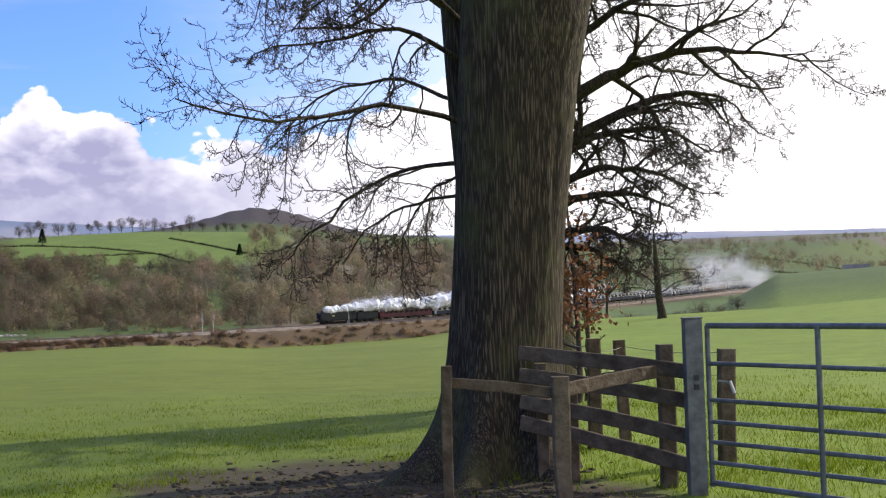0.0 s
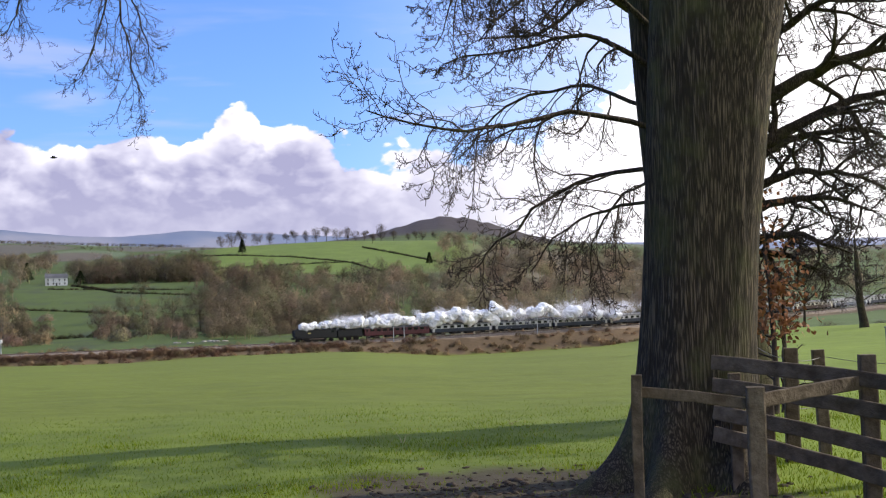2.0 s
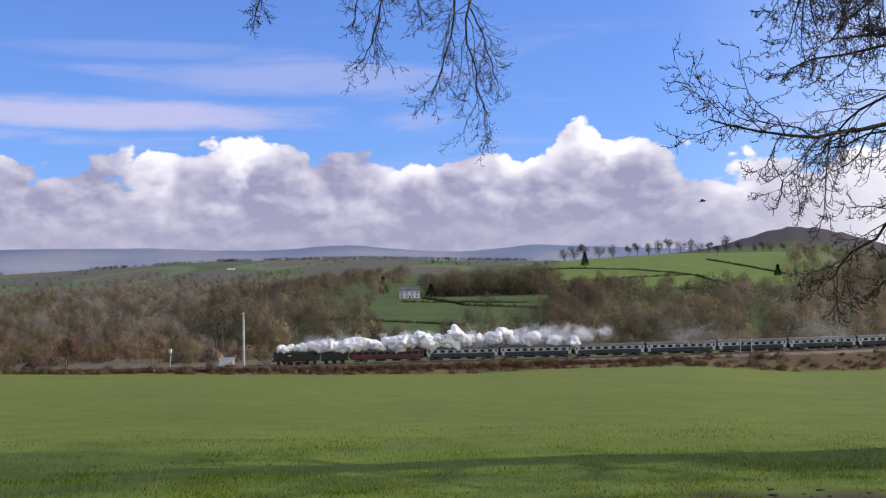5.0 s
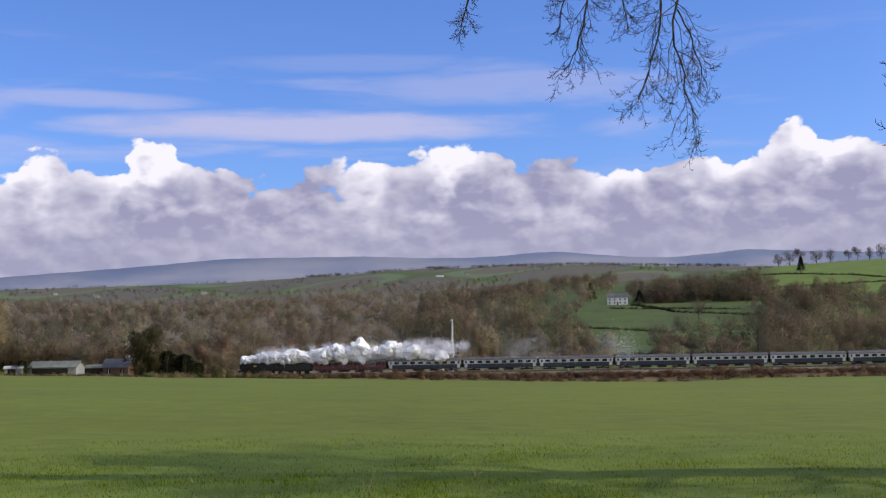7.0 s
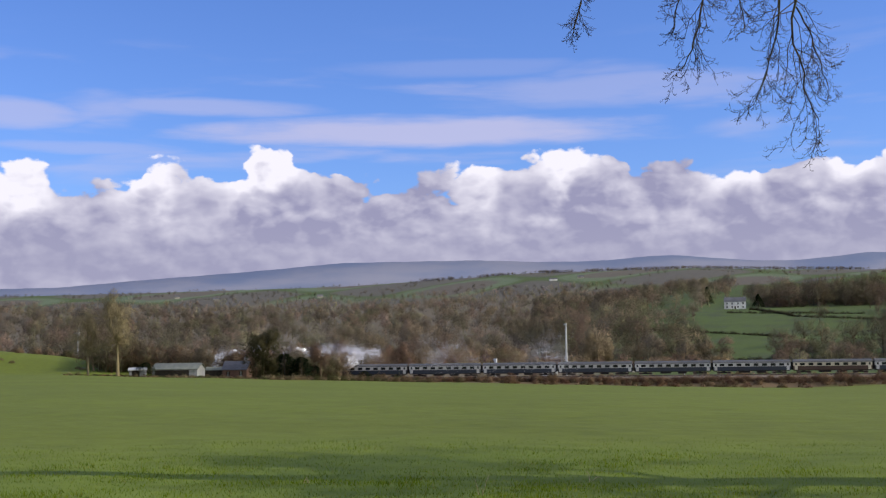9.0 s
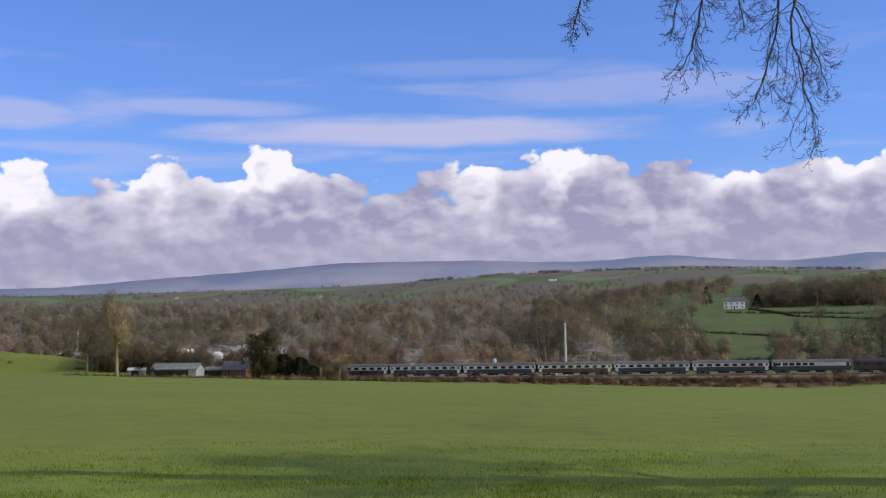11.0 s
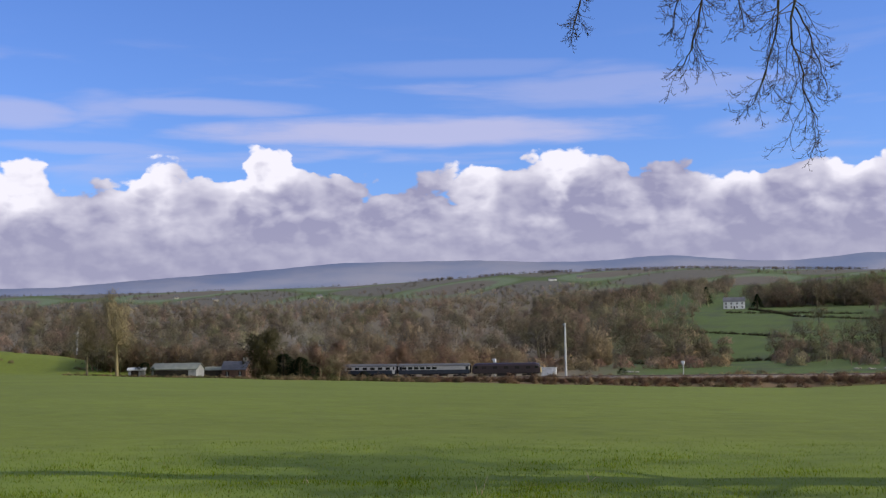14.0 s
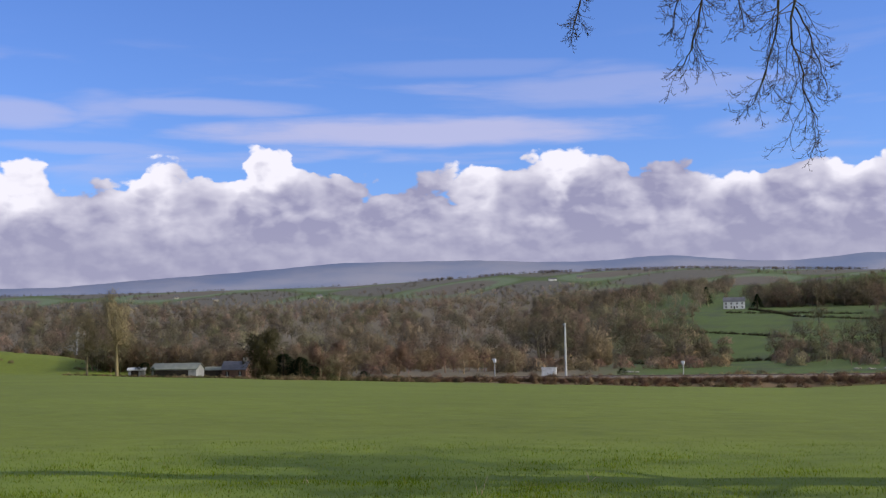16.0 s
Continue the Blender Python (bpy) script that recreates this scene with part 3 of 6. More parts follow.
def build_big_tree():
    """The old tree beside the fence, with its boughs over the field."""
    rng = np.random.default_rng(11)
    bx, by = polar(-3.2, 10.5)
    bz = ground_at(bx, by)
    thing = empty_thing("tree", (bx, by, bz), "old bare tree, thick furrowed mossy trunk, beside a wooden fence", "tree")
    tr = trunk_mesh("trunk", [(bx - 0.02, by - 0.05, bz - 0.5), (bx, by, bz + 0.9), (*ray(-3.6, 3, 10.5)[:2], 2.1), (*ray(-4.2, 10, 10.5)[:2], 3.4), (*ray(-4.8, 14, 10.5)[:2], 4.2), (*ray(-5.4, 20, 10.5)[:2], 5.4)],
                    [0.52, 0.48, 0.475, 0.51, 0.56, 0.40], [(math.pi * 1.06, 0.53, 0.42), (math.pi * 1.36, 0.50, 0.26), (math.pi * 1.66, 0.36, 0.28), (-0.15, 0.16, 0.4), (1.6, 0.4, 0.5)], rng, BARK, flare=1, foot=0.5)
    under(tr, thing)
    wood, thin = Wood(), Wood()
    # a second stem, standing behind, and the fork above
    wood.limb([ray(-2.6, -6, 11.4), ray(-2.2, 4, 11.5), ray(-1.75, 9, 11.5), ray(-1.4, 14, 11.5), ray(-0.6, 22, 11.5)], [0.22, 0.20, 0.18, 0.16, 0.12], 16)
    wood.limb([ray(-5.4, 18, 10.5), ray(-7.5, 25, 10.5), ray(-9, 34, 10.5)], [0.35, 0.28, 0.2], 14)
    wood.limb([ray(-5.0, 16, 10.5), ray(-2.5, 26, 10.5), ray(0, 36, 10.5)], [0.34, 0.26, 0.18], 14)
    # boughs to the field side
    def L(*p):
        return [ray(a, e, r * 0.9) for a, e, r in p]

    for pts, r0 in (
            (L((-1.9, 8, 12.6), (2, 9.2, 12.0), (6, 8.2, 11.5), (8.6, 8.6, 11.2), (11.6, 9.9, 11)), 0.035),
            (L((-1.6, 11, 12.6), (1, 12.8, 12.3), (4, 12.2, 12), (8.2, 11.2, 11.7)), 0.035),
            (L((-1.5, 13, 12.6), (1.0, 15.4, 12.2), (3.6, 15.2, 11.7), (6.4, 12.8, 11.4)), 0.037),
            (L((-1.5, 15, 12.6), (1.8, 18, 12.4), (4.4, 17, 12), (6.0, 14.2, 12)), 0.037),
            (L((-2, 6, 12.7), (1, 6.4, 13.2), (4, 5.0, 13.2), (6.6, 2.6, 13), (7.2, 1.6, 13)), 0.030),
            (L((-2, 4.6, 12.7), (0.5, 4.8, 13.6), (3, 3.6, 13.8), (4.5, 1.5, 13.8)), 0.025),
            (L((-1.8, 9, 12.7), (2.0, 10.6, 14), (6, 9.6, 14.2), (8, 7.0, 14.2)), 0.028),
            (L((-2.1, 5.6, 12.7), (-0.2, 5.4, 14), (1.5, 3, 14.2), (2.2, 0.5, 14.2)), 0.022)):
        add_limb(wood, thin, pts, r0 * 0.85, 0.006, rng, ASH, sides=8)
    # a bough overhead with hanging twigs
    top = L((-1, 30, 11.8), (9, 27, 10.6), (18, 21, 9.4), (25, 18.5, 8.8), (33, 18, 8.4))
    wood.limb(np.array(top), [0.15, 0.12, 0.08, 0.05, 0.02], 10)
    for pts, r0 in (
            (L((22.5, 19.4, 9.0), (23.4, 15.6, 9.0), (23.5, 13.2, 8.9), (22.9, 11.3, 8.9), (22.7, 10.2, 8.9)), 0.014),
            (L((24.6, 18.6, 8.8), (23.9, 15.0, 8.8), (24.6, 12.7, 8.8), (25.2, 11.2, 8.8)), 0.012),
            (L((23.4, 15.2, 9.0), (22.6, 13.2, 8.9), (22.0, 11.6, 8.9)), 0.009),
            (L((27.6, 18.6, 8.7), (27.6, 15.8, 8.6), (28.1, 13.8, 8.6), (28.8, 12.7, 8.6)), 0.012),
            (L((28.4, 18.4, 8.6), (28.8, 16.0, 8.6), (29.4, 14.4, 8.6)), 0.009),
            (L((26.6, 18.4, 8.8), (26.2, 16.0, 8.6), (26.0, 14.4, 8.6)), 0.009),
            (L((33, 18, 8.4), (33.6, 15.8, 8.4), (34.0, 14.5, 8.4)), 0.009)):
        add_limb(wood, thin, pts, r0 * 0.72, 0.003, rng, PENDENT, sides=6)
    under(wood.build("branchwork", BARK), thing)
    under(thin.build("crown", TWIG), thing)


def build_oak(az, r, height, spread, seed, label, kind=OAK, limbs=19, girth=0.045, given=()):
    """A broad bare oak; given: main limbs as (bearing, elevation) points at its distance."""
    rng = np.random.default_rng(seed)
    base = np.array(spot(az, r))
    thing = empty_thing("tree", base, label, "tree")
    wood, thin = Wood(), Wood()
    tr = girth * height
    fork = 0.26 * height
    lean = rng.normal(size=2) * 0.02 * height
    wood.limb([base + (0, 0, -0.4), base + (0, 0, 0.3), base + (lean[0] * .5, lean[1] * .5, fork * 0.6), base + (*lean, fork), base + (*(lean * 1.5), height * 0.6), base + (*(lean * 2), height)],
              [tr * 1.5, tr * 1.1, tr * 0.95, tr * 0.9, tr * 0.75, tr * 0.15], 16)
    for k, path in enumerate(given):
        deep = r * rng.uniform(0.94, 1.04)
        add_limb(wood, thin, [ray(a, e, r + (deep - r) * min(1, n / 2)) for n, (a, e) in enumerate(path)], tr * (0.26 if k < 2 else 0.18), tr * 0.02, rng, kind, sides=9, steps=14, wobble=0.010)
    for k in range(limbs):
        a = k * 2.4 + rng.uniform(-0.4, 0.4)
        h0 = fork * rng.uniform(0.9, 2.0)
        up = rng.uniform(0.15, 0.95) if k > 2 else 0.2
        reach = spread * rng.uniform(0.75, 1.1)
        d = np.array((math.cos(a), math.sin(a), 0))
        if given and d[0] > 0.25:
            continue
        p0 = base + (*lean, h0)
        p1 = p0 + d * reach * 0.45 + (0, 0, up * height * 0.28)
        p2 = p0 + d * reach * 0.8 + (0, 0, up * height * 0.42)
        p3 = p0 + d * reach + (0, 0, up * height * 0.46 - 0.05 * height)
        add_limb(wood, thin, [p0, p1, p2, p3], tr * 0.18, tr * 0.025, rng, kind, sides=8, steps=12, wobble=0.022)
    under(wood.build("branchwork", BARK), thing)
    under(thin.build("crown", TWIG), thing)
    return thing


build_big_tree()
build_oak(-5.2, 18.3, 15.0, 3.6, 5, "wide bare oak with crooked limbs standing behind the old tree", limbs=13, girth=0.030, given=(
    ((-5.4, 8.2), (-8.2, 10.0), (-10.1, 10.6), (-12.7, 11.8), (-15.3, 11.2), (-18.2, 11.0)),
    ((-5.4, 6.5), (-7.8, 7.6), (-10.2, 9.2), (-12.6, 9.6), (-14.5, 8.6)),
    ((-5.4, 10.5), (-8.0, 12.6), (-11.5, 14.2), (-15.5, 13.8)),
    ((-5.3, 12.0), (-7.0, 15.0), (-10.0, 17.0), (-13.5, 16.8)),
    ((-5.4, 6.0), (-8.0, 7.2), (-11.0, 7.6), (-13.4, 6.4)),
    ((-5.4, 4.6), (-7.6, 5.8), (-10.0, 5.8), (-12.4, 4.6)),
    ((-5.4, 3.6), (-7.4, 4.4), (-9.6, 4.2), (-11.4, 3.2)),
    ((-5.4, 2.6), (-7.0, 3.0), (-8.8, 2.8), (-10.4, 2.0)),
    ((-5.3, 2.0), (-6.6, 2.0), (-8.0, 1.6), (-9.2, 0.8))))
build_oak(-10.7, 74, 5.4, 2.6, 8, "small bare oak on the crest of the gate field", ((7, 6, 4), 0.46, 0.95, (0.1, 0.1, 0.1), 0.2, 0.011), 9)

# ---- far trees and woods ----


SHAPES = {  # height of the crown's middle, half its height, its narrowing upwards
    "round": (0.56, 0.44, 0.0), "tall": (0.60, 0.40, 0.25), "fan": (0.64, 0.36, -0.25), "low": (0.47, 0.52, 0.1)}


def shoots(rng, height, spread, limbs, twigs, twig_len, twig_w, shape="round", clumps=13):
    """A light bare tree: trunk and limbs as thin prisms, twigs as slivers gathered in clumps. Returns trunk and crown: points, triangles, swell."""
    tv, tf, tn = [], [], []

    def prism(p, q, r0, r1):
        d = unit(q - p)
        a = unit(np.cross(d, (0.3, 0.9, 0.2)))
        b = np.cross(d, a)
        n = 6 * len(tv)
        out = [a * math.cos(t) + b * math.sin(t) for t in (0, 2.09, 4.19)]
        tv.append(np.array([p + r0 * o for o in out] + [q + r1 * o for o in out]))
        tn.append(np.array(out + out))
        for k in range(3):
            m = (k + 1) % 3
            tf.append((n + k, n + m, n + 3 + m))
            tf.append((n + k, n + 3 + m, n + 3 + k))

    mid_z, half, narrow = SHAPES[shape]
    centre = np.array((rng.normal() * 0.03 * height, rng.normal() * 0.03 * height, mid_z * height))
    size = np.array((spread, spread, half * height))
    # clump middles fill the crown, most of them towards its skin
    q = rng.normal(size=(clumps, 3))
    q /= np.linalg.norm(q, axis=1)[:, None]
    q *= (0.35 + 0.45 * rng.uniform(0, 1, (clumps, 1)))
    q[:, :2] *= (1 - narrow * q[:, 2:3])
    heads = centre + q * size
    girth = rng.uniform(0.30, 0.50, clumps) * min(1.0, 4.2 / math.sqrt(clumps)) * (0.5 * spread + 0.25 * half * height)
    tr = 0.020 * height
    fork = np.array((centre[0] * 0.6, centre[1] * 0.6, (mid_z - half * 0.45) * height))
    prism(np.array((0, 0, -0.03 * height)), fork, tr * 1.2, tr * 0.8)
    prism(fork, centre + (0, 0, 0.6 * half * height), tr * 0.7, tr * 0.08)
    for h in heads[rng.choice(clumps, min(limbs, clumps), replace=False)]:
        m = fork + (h - fork) * 0.5 + rng.normal(size=3) * 0.04 * height
        prism(fork + (h - fork) * 0.05, m, tr * 0.42, tr * 0.22)
        prism(m, h, tr * 0.24, tr * 0.10)
    k = rng.integers(clumps, size=twigs)
    u = rng.normal(size=(twigs, 3))
    u /= np.linalg.norm(u, axis=1)[:, None]
    c = heads[k] + u * (girth[k] * (0.25 + 0.75 * rng.uniform(0, 1, twigs) ** 0.5))[:, None]
    d = u * 0.9 + rng.normal(size=(twigs, 3)) * 0.55 + (0, 0, 0.25)
    d *= (twig_len * rng.uniform(0.6, 1.3, twigs) / np.linalg.norm(d, axis=1))[:, None]
    w = np.cross(d, rng.normal(size=(twigs, 3)))
    w *= twig_w / np.linalg.norm(w, axis=1)[:, None]
    cv = np.stack([c - w, c + w, c + d], 1).reshape(-1, 3)
    g = (c - centre) / size + 0.65 * u + rng.normal(size=(twigs, 3)) * 0.22 + (0, 0, 0.10)
    g /= np.linalg.norm(g, axis=1)[:, None] + 1e-6
    return (np.concatenate(tv), np.array(tf), np.concatenate(tn)), (cv, np.arange(3 * twigs).reshape(-1, 3), np.repeat(g, 3, 0))


def bush(rng, height, spread, twigs, leaf_w, leaf_l):
    """A thicket: slivers rising from many feet."""
    a, rr, h = rng.uniform(0, 6.283, twigs), spread * np.sqrt(rng.uniform(0, 1, twigs)), rng.uniform(0, 1, twigs) ** 0.7
    c = np.stack([np.cos(a) * rr, np.sin(a) * rr, h * height * np.sqrt(np.maximum(0.05, 1 - (rr / spread) ** 2)) * rng.uniform(0.7, 1.1, twigs)], 1)
    d = rng.normal(size=(twigs, 3)) + (0, 0, 0.5)
    d *= (leaf_l * rng.uniform(0.6, 1.3, twigs) / np.linalg.norm(d, axis=1))[:, None]
    w = np.cross(d, rng.normal(size=(twigs, 3)))
    w *= leaf_w / np.linalg.norm(w, axis=1)[:, None]
    g = c / (spread, spread, height) + rng.normal(size=(twigs, 3)) * 0.3
    g /= np.linalg.norm(g, axis=1)[:, None] + 1e-6
    return np.stack([c - w, c + w, c + d], 1).reshape(-1, 3), np.arange(3 * twigs).reshape(-1, 3), np.repeat(g, 3, 0)


def joined(pair):
    (a, fa, na), (b, fb, nb) = pair
    return np.concatenate([a, b]), np.concatenate([fa, fb + len(a)]), np.concatenate([na, nb])


def plant_mesh(name, v, f, tint, swell):
    """A plant's mesh with its tint and the way its crown bulges at each point."""
    ob = big_mesh(name, v, f.ravel(), np.full(len(f), 3), FARTREE)
    colour(ob, "tint", np.broadcast_to(np.asarray(tint), (len(v), 3)))
    a = ob.data.attributes.new("swell", "FLOAT_VECTOR", "POINT")
    a.data.foreach_set("vector", np.asarray(swell, np.float32).ravel())
    return ob


def scatter(name, templates, places, sizes, tints, rng, label, category="wood"):
    """Many far plants as one piece of stuff."""
    vs, fs, cs, gs, n = [], [], [], [], 0
    for p, k, c in zip(places, sizes, tints):
        v, f, g = templates[rng.integers(len(templates))]
        a = rng.uniform(0, 6.283)
        turn = np.array(((math.cos(a), math.sin(a), 0), (-math.sin(a), math.cos(a), 0), (0, 0, 1)))
        wide = rng.uniform(0.88, 1.15)
        vs.append(v @ turn * (k * wide, k * wide, k) + np.asarray(p))
        gs.append(g @ turn)
        fs.append(f + n)
        cs.append(np.broadcast_to(np.asarray(c), (len(v), 3)))
        n += len(v)
    ob = plant_mesh(name, np.concatenate(vs), np.concatenate(fs), np.concatenate(cs), np.concatenate(gs))
    return tagged(ob, label, category, kind="stuff")


BROWNS = np.array(((0.150, 0.118, 0.084), (0.178, 0.140, 0.090), (0.135, 0.122, 0.078), (0.185, 0.132, 0.098), (0.150, 0.142, 0.080), (0.118, 0.100, 0.078)))
RUSSETS = np.array(((0.235, 0.150, 0.098), (0.265, 0.195, 0.115), (0.220, 0.138, 0.105), (0.200, 0.165, 0.098), (0.285, 0.215, 0.130)))
BROWNS *= 2.15
RUSSETS *= 1.85
_tr = np.random.default_rng(3)
FAR_TREES = [joined(shoots(_tr, 1.0, sp, 7, 700, 0.085, 0.0056, sh, n)) for sp, sh, n in ((0.50, "round", 16), (0.44, "low", 13), (0.56, "low", 18), (0.46, "fan", 13), (0.34, "tall", 12), (0.52, "low", 16), (0.48, "low", 14))]
SMALL_TREES = [joined(shoots(_tr, 1.0, sp, 3, 150, 0.13, 0.014, "low", 9)) for sp in (0.55, 0.64, 0.60, 0.70)]
SCRUB = [bush(_tr, 1.0, 0.75, 260, 0.028, 0.30) for _ in range(4)]


def sow(rng, az0, az1, r0, r1, count, gap=9.0, keep=None):
    out = []
    while len(out) < count:
        a, r = rng.uniform(az0, az1), r0 + (r1 - r0) * rng.uniform(0, 1)
        x, y = polar(a, r)
        w = float(line_coords(x, y)[1])
        if abs(w) < gap or (keep and not keep(a, r)):
            continue
        out.append((x, y, ground_at(x, y) - 0.1))
    return out


def build_woods():
    rng = np.random.default_rng(21)

    def wood(name, label, spec, h0, h1, tones, keep=None, kinds=FAR_TREES):
        az0, az1, r0, r1, count = spec
        pl = sow(rng, az0, az1, r0, r1, count, 14, keep)
        t = tones[rng.integers(len(tones), size=count)] * rng.uniform(0.7, 1.3, (count, 1))
        xy = np.array(pl)
        t = t * (1 + 0.38 * np.clip(fbm(xy[:, 0], xy[:, 1], 0.014, 4), -1, 1))[:, None]
        scatter(name, kinds, pl, rng.uniform(h0, h1, count), t, rng, label)

    wood("valley_wood", "bare brown valley woodland beyond the railway", (34, 65, 460, 1500, 760), 10, 16, BROWNS)
    wood("upper_wood", "far bare woodland rising to the fields", (33, 65, 1400, 2250, 950), 8, 13, BROWNS * 1.2, kinds=SMALL_TREES)
    wood("birch_wood", "low russet birch and willow wood behind the line", (36.5, 64, 372, 500, 240), 5.5, 10, RUSSETS)
    wood("copse", "brown thicket of small trees hiding the line", (45.2, 59.0, 304, 331, 260), 6.0, 9.5, np.concatenate([RUSSETS * 0.7, BROWNS]), lambda a, r: abs(a - 51.2) > 0.5 and a < 56.8)
    wood("house_wood", "bare trees on the slope below the white house", (26.8, 36, 430, 1500, 300), 12, 19, BROWNS, lambda a, r: a > 31.0 or r > 830 or (r < 500 and a > 28))
    wood("hillside_wood", "dense bare brown wood on the hillside", (-5, 9.0, 450, 1080, 480), 10, 15, BROWNS)
    wood("slope_wood", "bare wood at the foot of the green hill", (9.0, 20, 440, 780, 210), 11, 17, BROWNS, lambda a, r: r < 700 or a > 14)
    wood("underwood", "tangled brown thickets along the foot of the woods", (27, 64, 374, 540, 330), 2.5, 5.0, np.concatenate([RUSSETS, BROWNS]) * 0.85, None, SCRUB)
    wood("hill_underwood", "tangled thickets along the foot of the hillside wood", (-4, 25, 385, 520, 260), 2.5, 4.5, BROWNS * 0.85, None, SCRUB)
    wood("lineside_carr", "low bare scrub trees below the hillside wood", (4, 23, 378, 455, 110), 4, 8.5, BROWNS)
    wood("shelter_wood", "dark bare shelter trees around the white house", (19.6, 26.0, 800, 880, 90), 14, 22, BROWNS * 0.75, None, FAR_TREES[1:3] + FAR_TREES[5:])
    wood("shelter_thicket", "dark thicket under the shelter trees", (19.6, 25.6, 796, 870, 70), 4, 7, BROWNS * 0.6, None, SCRUB)
    wood("vale_trees", "hedgerow trees and copses in the vale", (-22, -4, 560, 2400, 420), 7, 12, BROWNS, lambda a, r: math.sin(r * 0.011 + a * 0.5) > 0.2, SMALL_TREES)
    wood("pasture_trees", "scattered bare trees and thickets on the pasture", (17, 33, 400, 720, 75), 7, 13, BROWNS, lambda a, r: not 25.3 < a < 27.8 and not (20.5 < a < 25.3 and r > 520))
    far = lambda a, r: math.sin(r * 0.0085 + a * 0.4 + 2 * math.sin(a * 0.6)) > 0.35
    wood("distant_trees", "lines of distant hedgerow trees and plantations", (16, 63, 2000, 3300, 900), 5, 9, BROWNS * 0.65, far, SMALL_TREES)
    wood("plantation", "dark plantation along the far skyline", (21, 42, 2800, 2990, 700), 5, 9, BROWNS * 0.5, lambda a, r: a < 33.5 or math.sin(a * 2.2) > -0.2, SMALL_TREES)
    # thickets on the railway banks and hedges across the pastures
    pl, sz, tn = [], [], []
    for k in range(900):
        s = rng.uniform(-210, 190)
        w = rng.uniform(-15, -5.5) if rng.uniform() < 0.75 else rng.uniform(6, 14)
        x, y, z, h = on_line(s, w)
        pl.append((x, y, ground_at(x, y) - 0.1))
        sz.append(rng.uniform(0.6, 1.5) if rng.uniform() < 0.85 else rng.uniform(1.5, 2.4))
        tn.append(np.array(((0.17, 0.11, 0.062), (0.13, 0.075, 0.05), (0.11, 0.085, 0.05), (0.21, 0.15, 0.09), (0.09, 0.07, 0.042)))[rng.integers(5)])
    for k in range(420):
        s = -100 + 190 * (k + rng.uniform()) / 420
        x, y, z, h = on_line(s, -8.5 + rng.normal() * 0.8)
        pl.append((x, y, ground_at(x, y) - 0.1))
        sz.append(rng.uniform(1.0, 1.7))
        tn.append(np.array(((0.15, 0.095, 0.058), (0.12, 0.072, 0.05), (0.18, 0.125, 0.078)))[rng.integers(3)])
    for k in range(420):
        a = 41 + 17 * (k + rng.uniform()) / 420
        p = spot(a, 296 - 22 * min(1, max(0, (a - 45) / 4)) + rng.normal() * 1.5, -0.1)
        pl.append(tuple(p))
        sz.append((rng.uniform(0.6, 1.3) if k % 9 else rng.uniform(1.2, 1.9)) * (1.0 if a < 49 else 0.55))
        tn.append(np.array(((0.17, 0.12, 0.068), (0.11, 0.085, 0.05), (0.22, 0.175, 0.10), (0.075, 0.078, 0.034)))[rng.integers(4)])
    for k in range(150):
        s = rng.uniform(60, 200)
        x, y, z, h = on_line(s, rng.uniform(-16, -7) if k % 3 else rng.uniform(-48, -20) if s > 95 else -12)
        pl.append((x, y, ground_at(x, y) - 0.1))
        sz.append(rng.uniform(1.0, 2.8) if k % 3 else rng.uniform(0.5, 1.1))
        tn.append(np.array(((0.13, 0.10, 0.06), (0.075, 0.075, 0.035), (0.17, 0.12, 0.075)))[k % 3 if k % 2 else 2])
    scatter("bramble_bank", SCRUB, pl, sz, np.array(tn) * 1.9, rng, "dead bracken and brambles along the railway banks", "undergrowth")
    pl, sz, tn = [], [], []
    hedges = (((20.5, 1010), (16, 960), (13.0, 900), (11.5, 830)), ((20, 900), (16.5, 905), (13.2, 905)), ((12.5, 1010), (9, 900), (6.5, 880)), ((15.5, 800), (12, 790), (9.4, 770)),
              ((24, 560), (28, 600), (31, 640)), ((21, 700), (27, 730)), ((22, 430), (28, 440), (32, 445)), ((-6, 700), (-13, 760), (-21, 800)), ((-9, 1000), (-15, 950), (-22, 980)),
              ((-12, 620), (-17, 560), (-22, 600)), ((19, 640), (24, 690), (26, 770)))
    for path in hedges:
        for (a0, r0), (a1, r1) in zip(path, path[1:]):
            n = int(np.hypot((a1 - a0) * 0.0175 * r0, r1 - r0) / 1.6)
            for k in range(n):
                t = (k + rng.uniform()) / n
                p = spot(a0 + (a1 - a0) * t, r0 + (r1 - r0) * t + rng.normal() * 0.7, -0.1)
                pl.append(tuple(p))
                sz.append(rng.uniform(1.0, 2.0))
                tn.append(np.array((0.062, 0.058, 0.036)) * rng.uniform(0.7, 1.2))
    scatter("hedge", SCRUB, pl, sz, np.array(tn) * 1.4, rng, "dark field hedges across the pastures", "hedge")


build_woods()


def tree_kind(name, height, spread, limbs, twigs, shape, seed, tint, label, clumps=16, twig_w=None, twig_len=0.085):
    """One far tree with trunk and crown, to be copied."""
    rng = np.random.default_rng(seed)
    made = shoots(rng, height, spread, limbs, twigs, height * twig_len, twig_w or height * 0.0035, shape, clumps)
    thing = empty_thing(name, (0, 0, 0), label, "tree")
    for nm, (v, f, g), k in zip(("trunk", "crown"), made, (0.7, 1.0)):
        plant_mesh(nm, v, f, np.asarray(tint) * k, g).parent = thing
    return thing


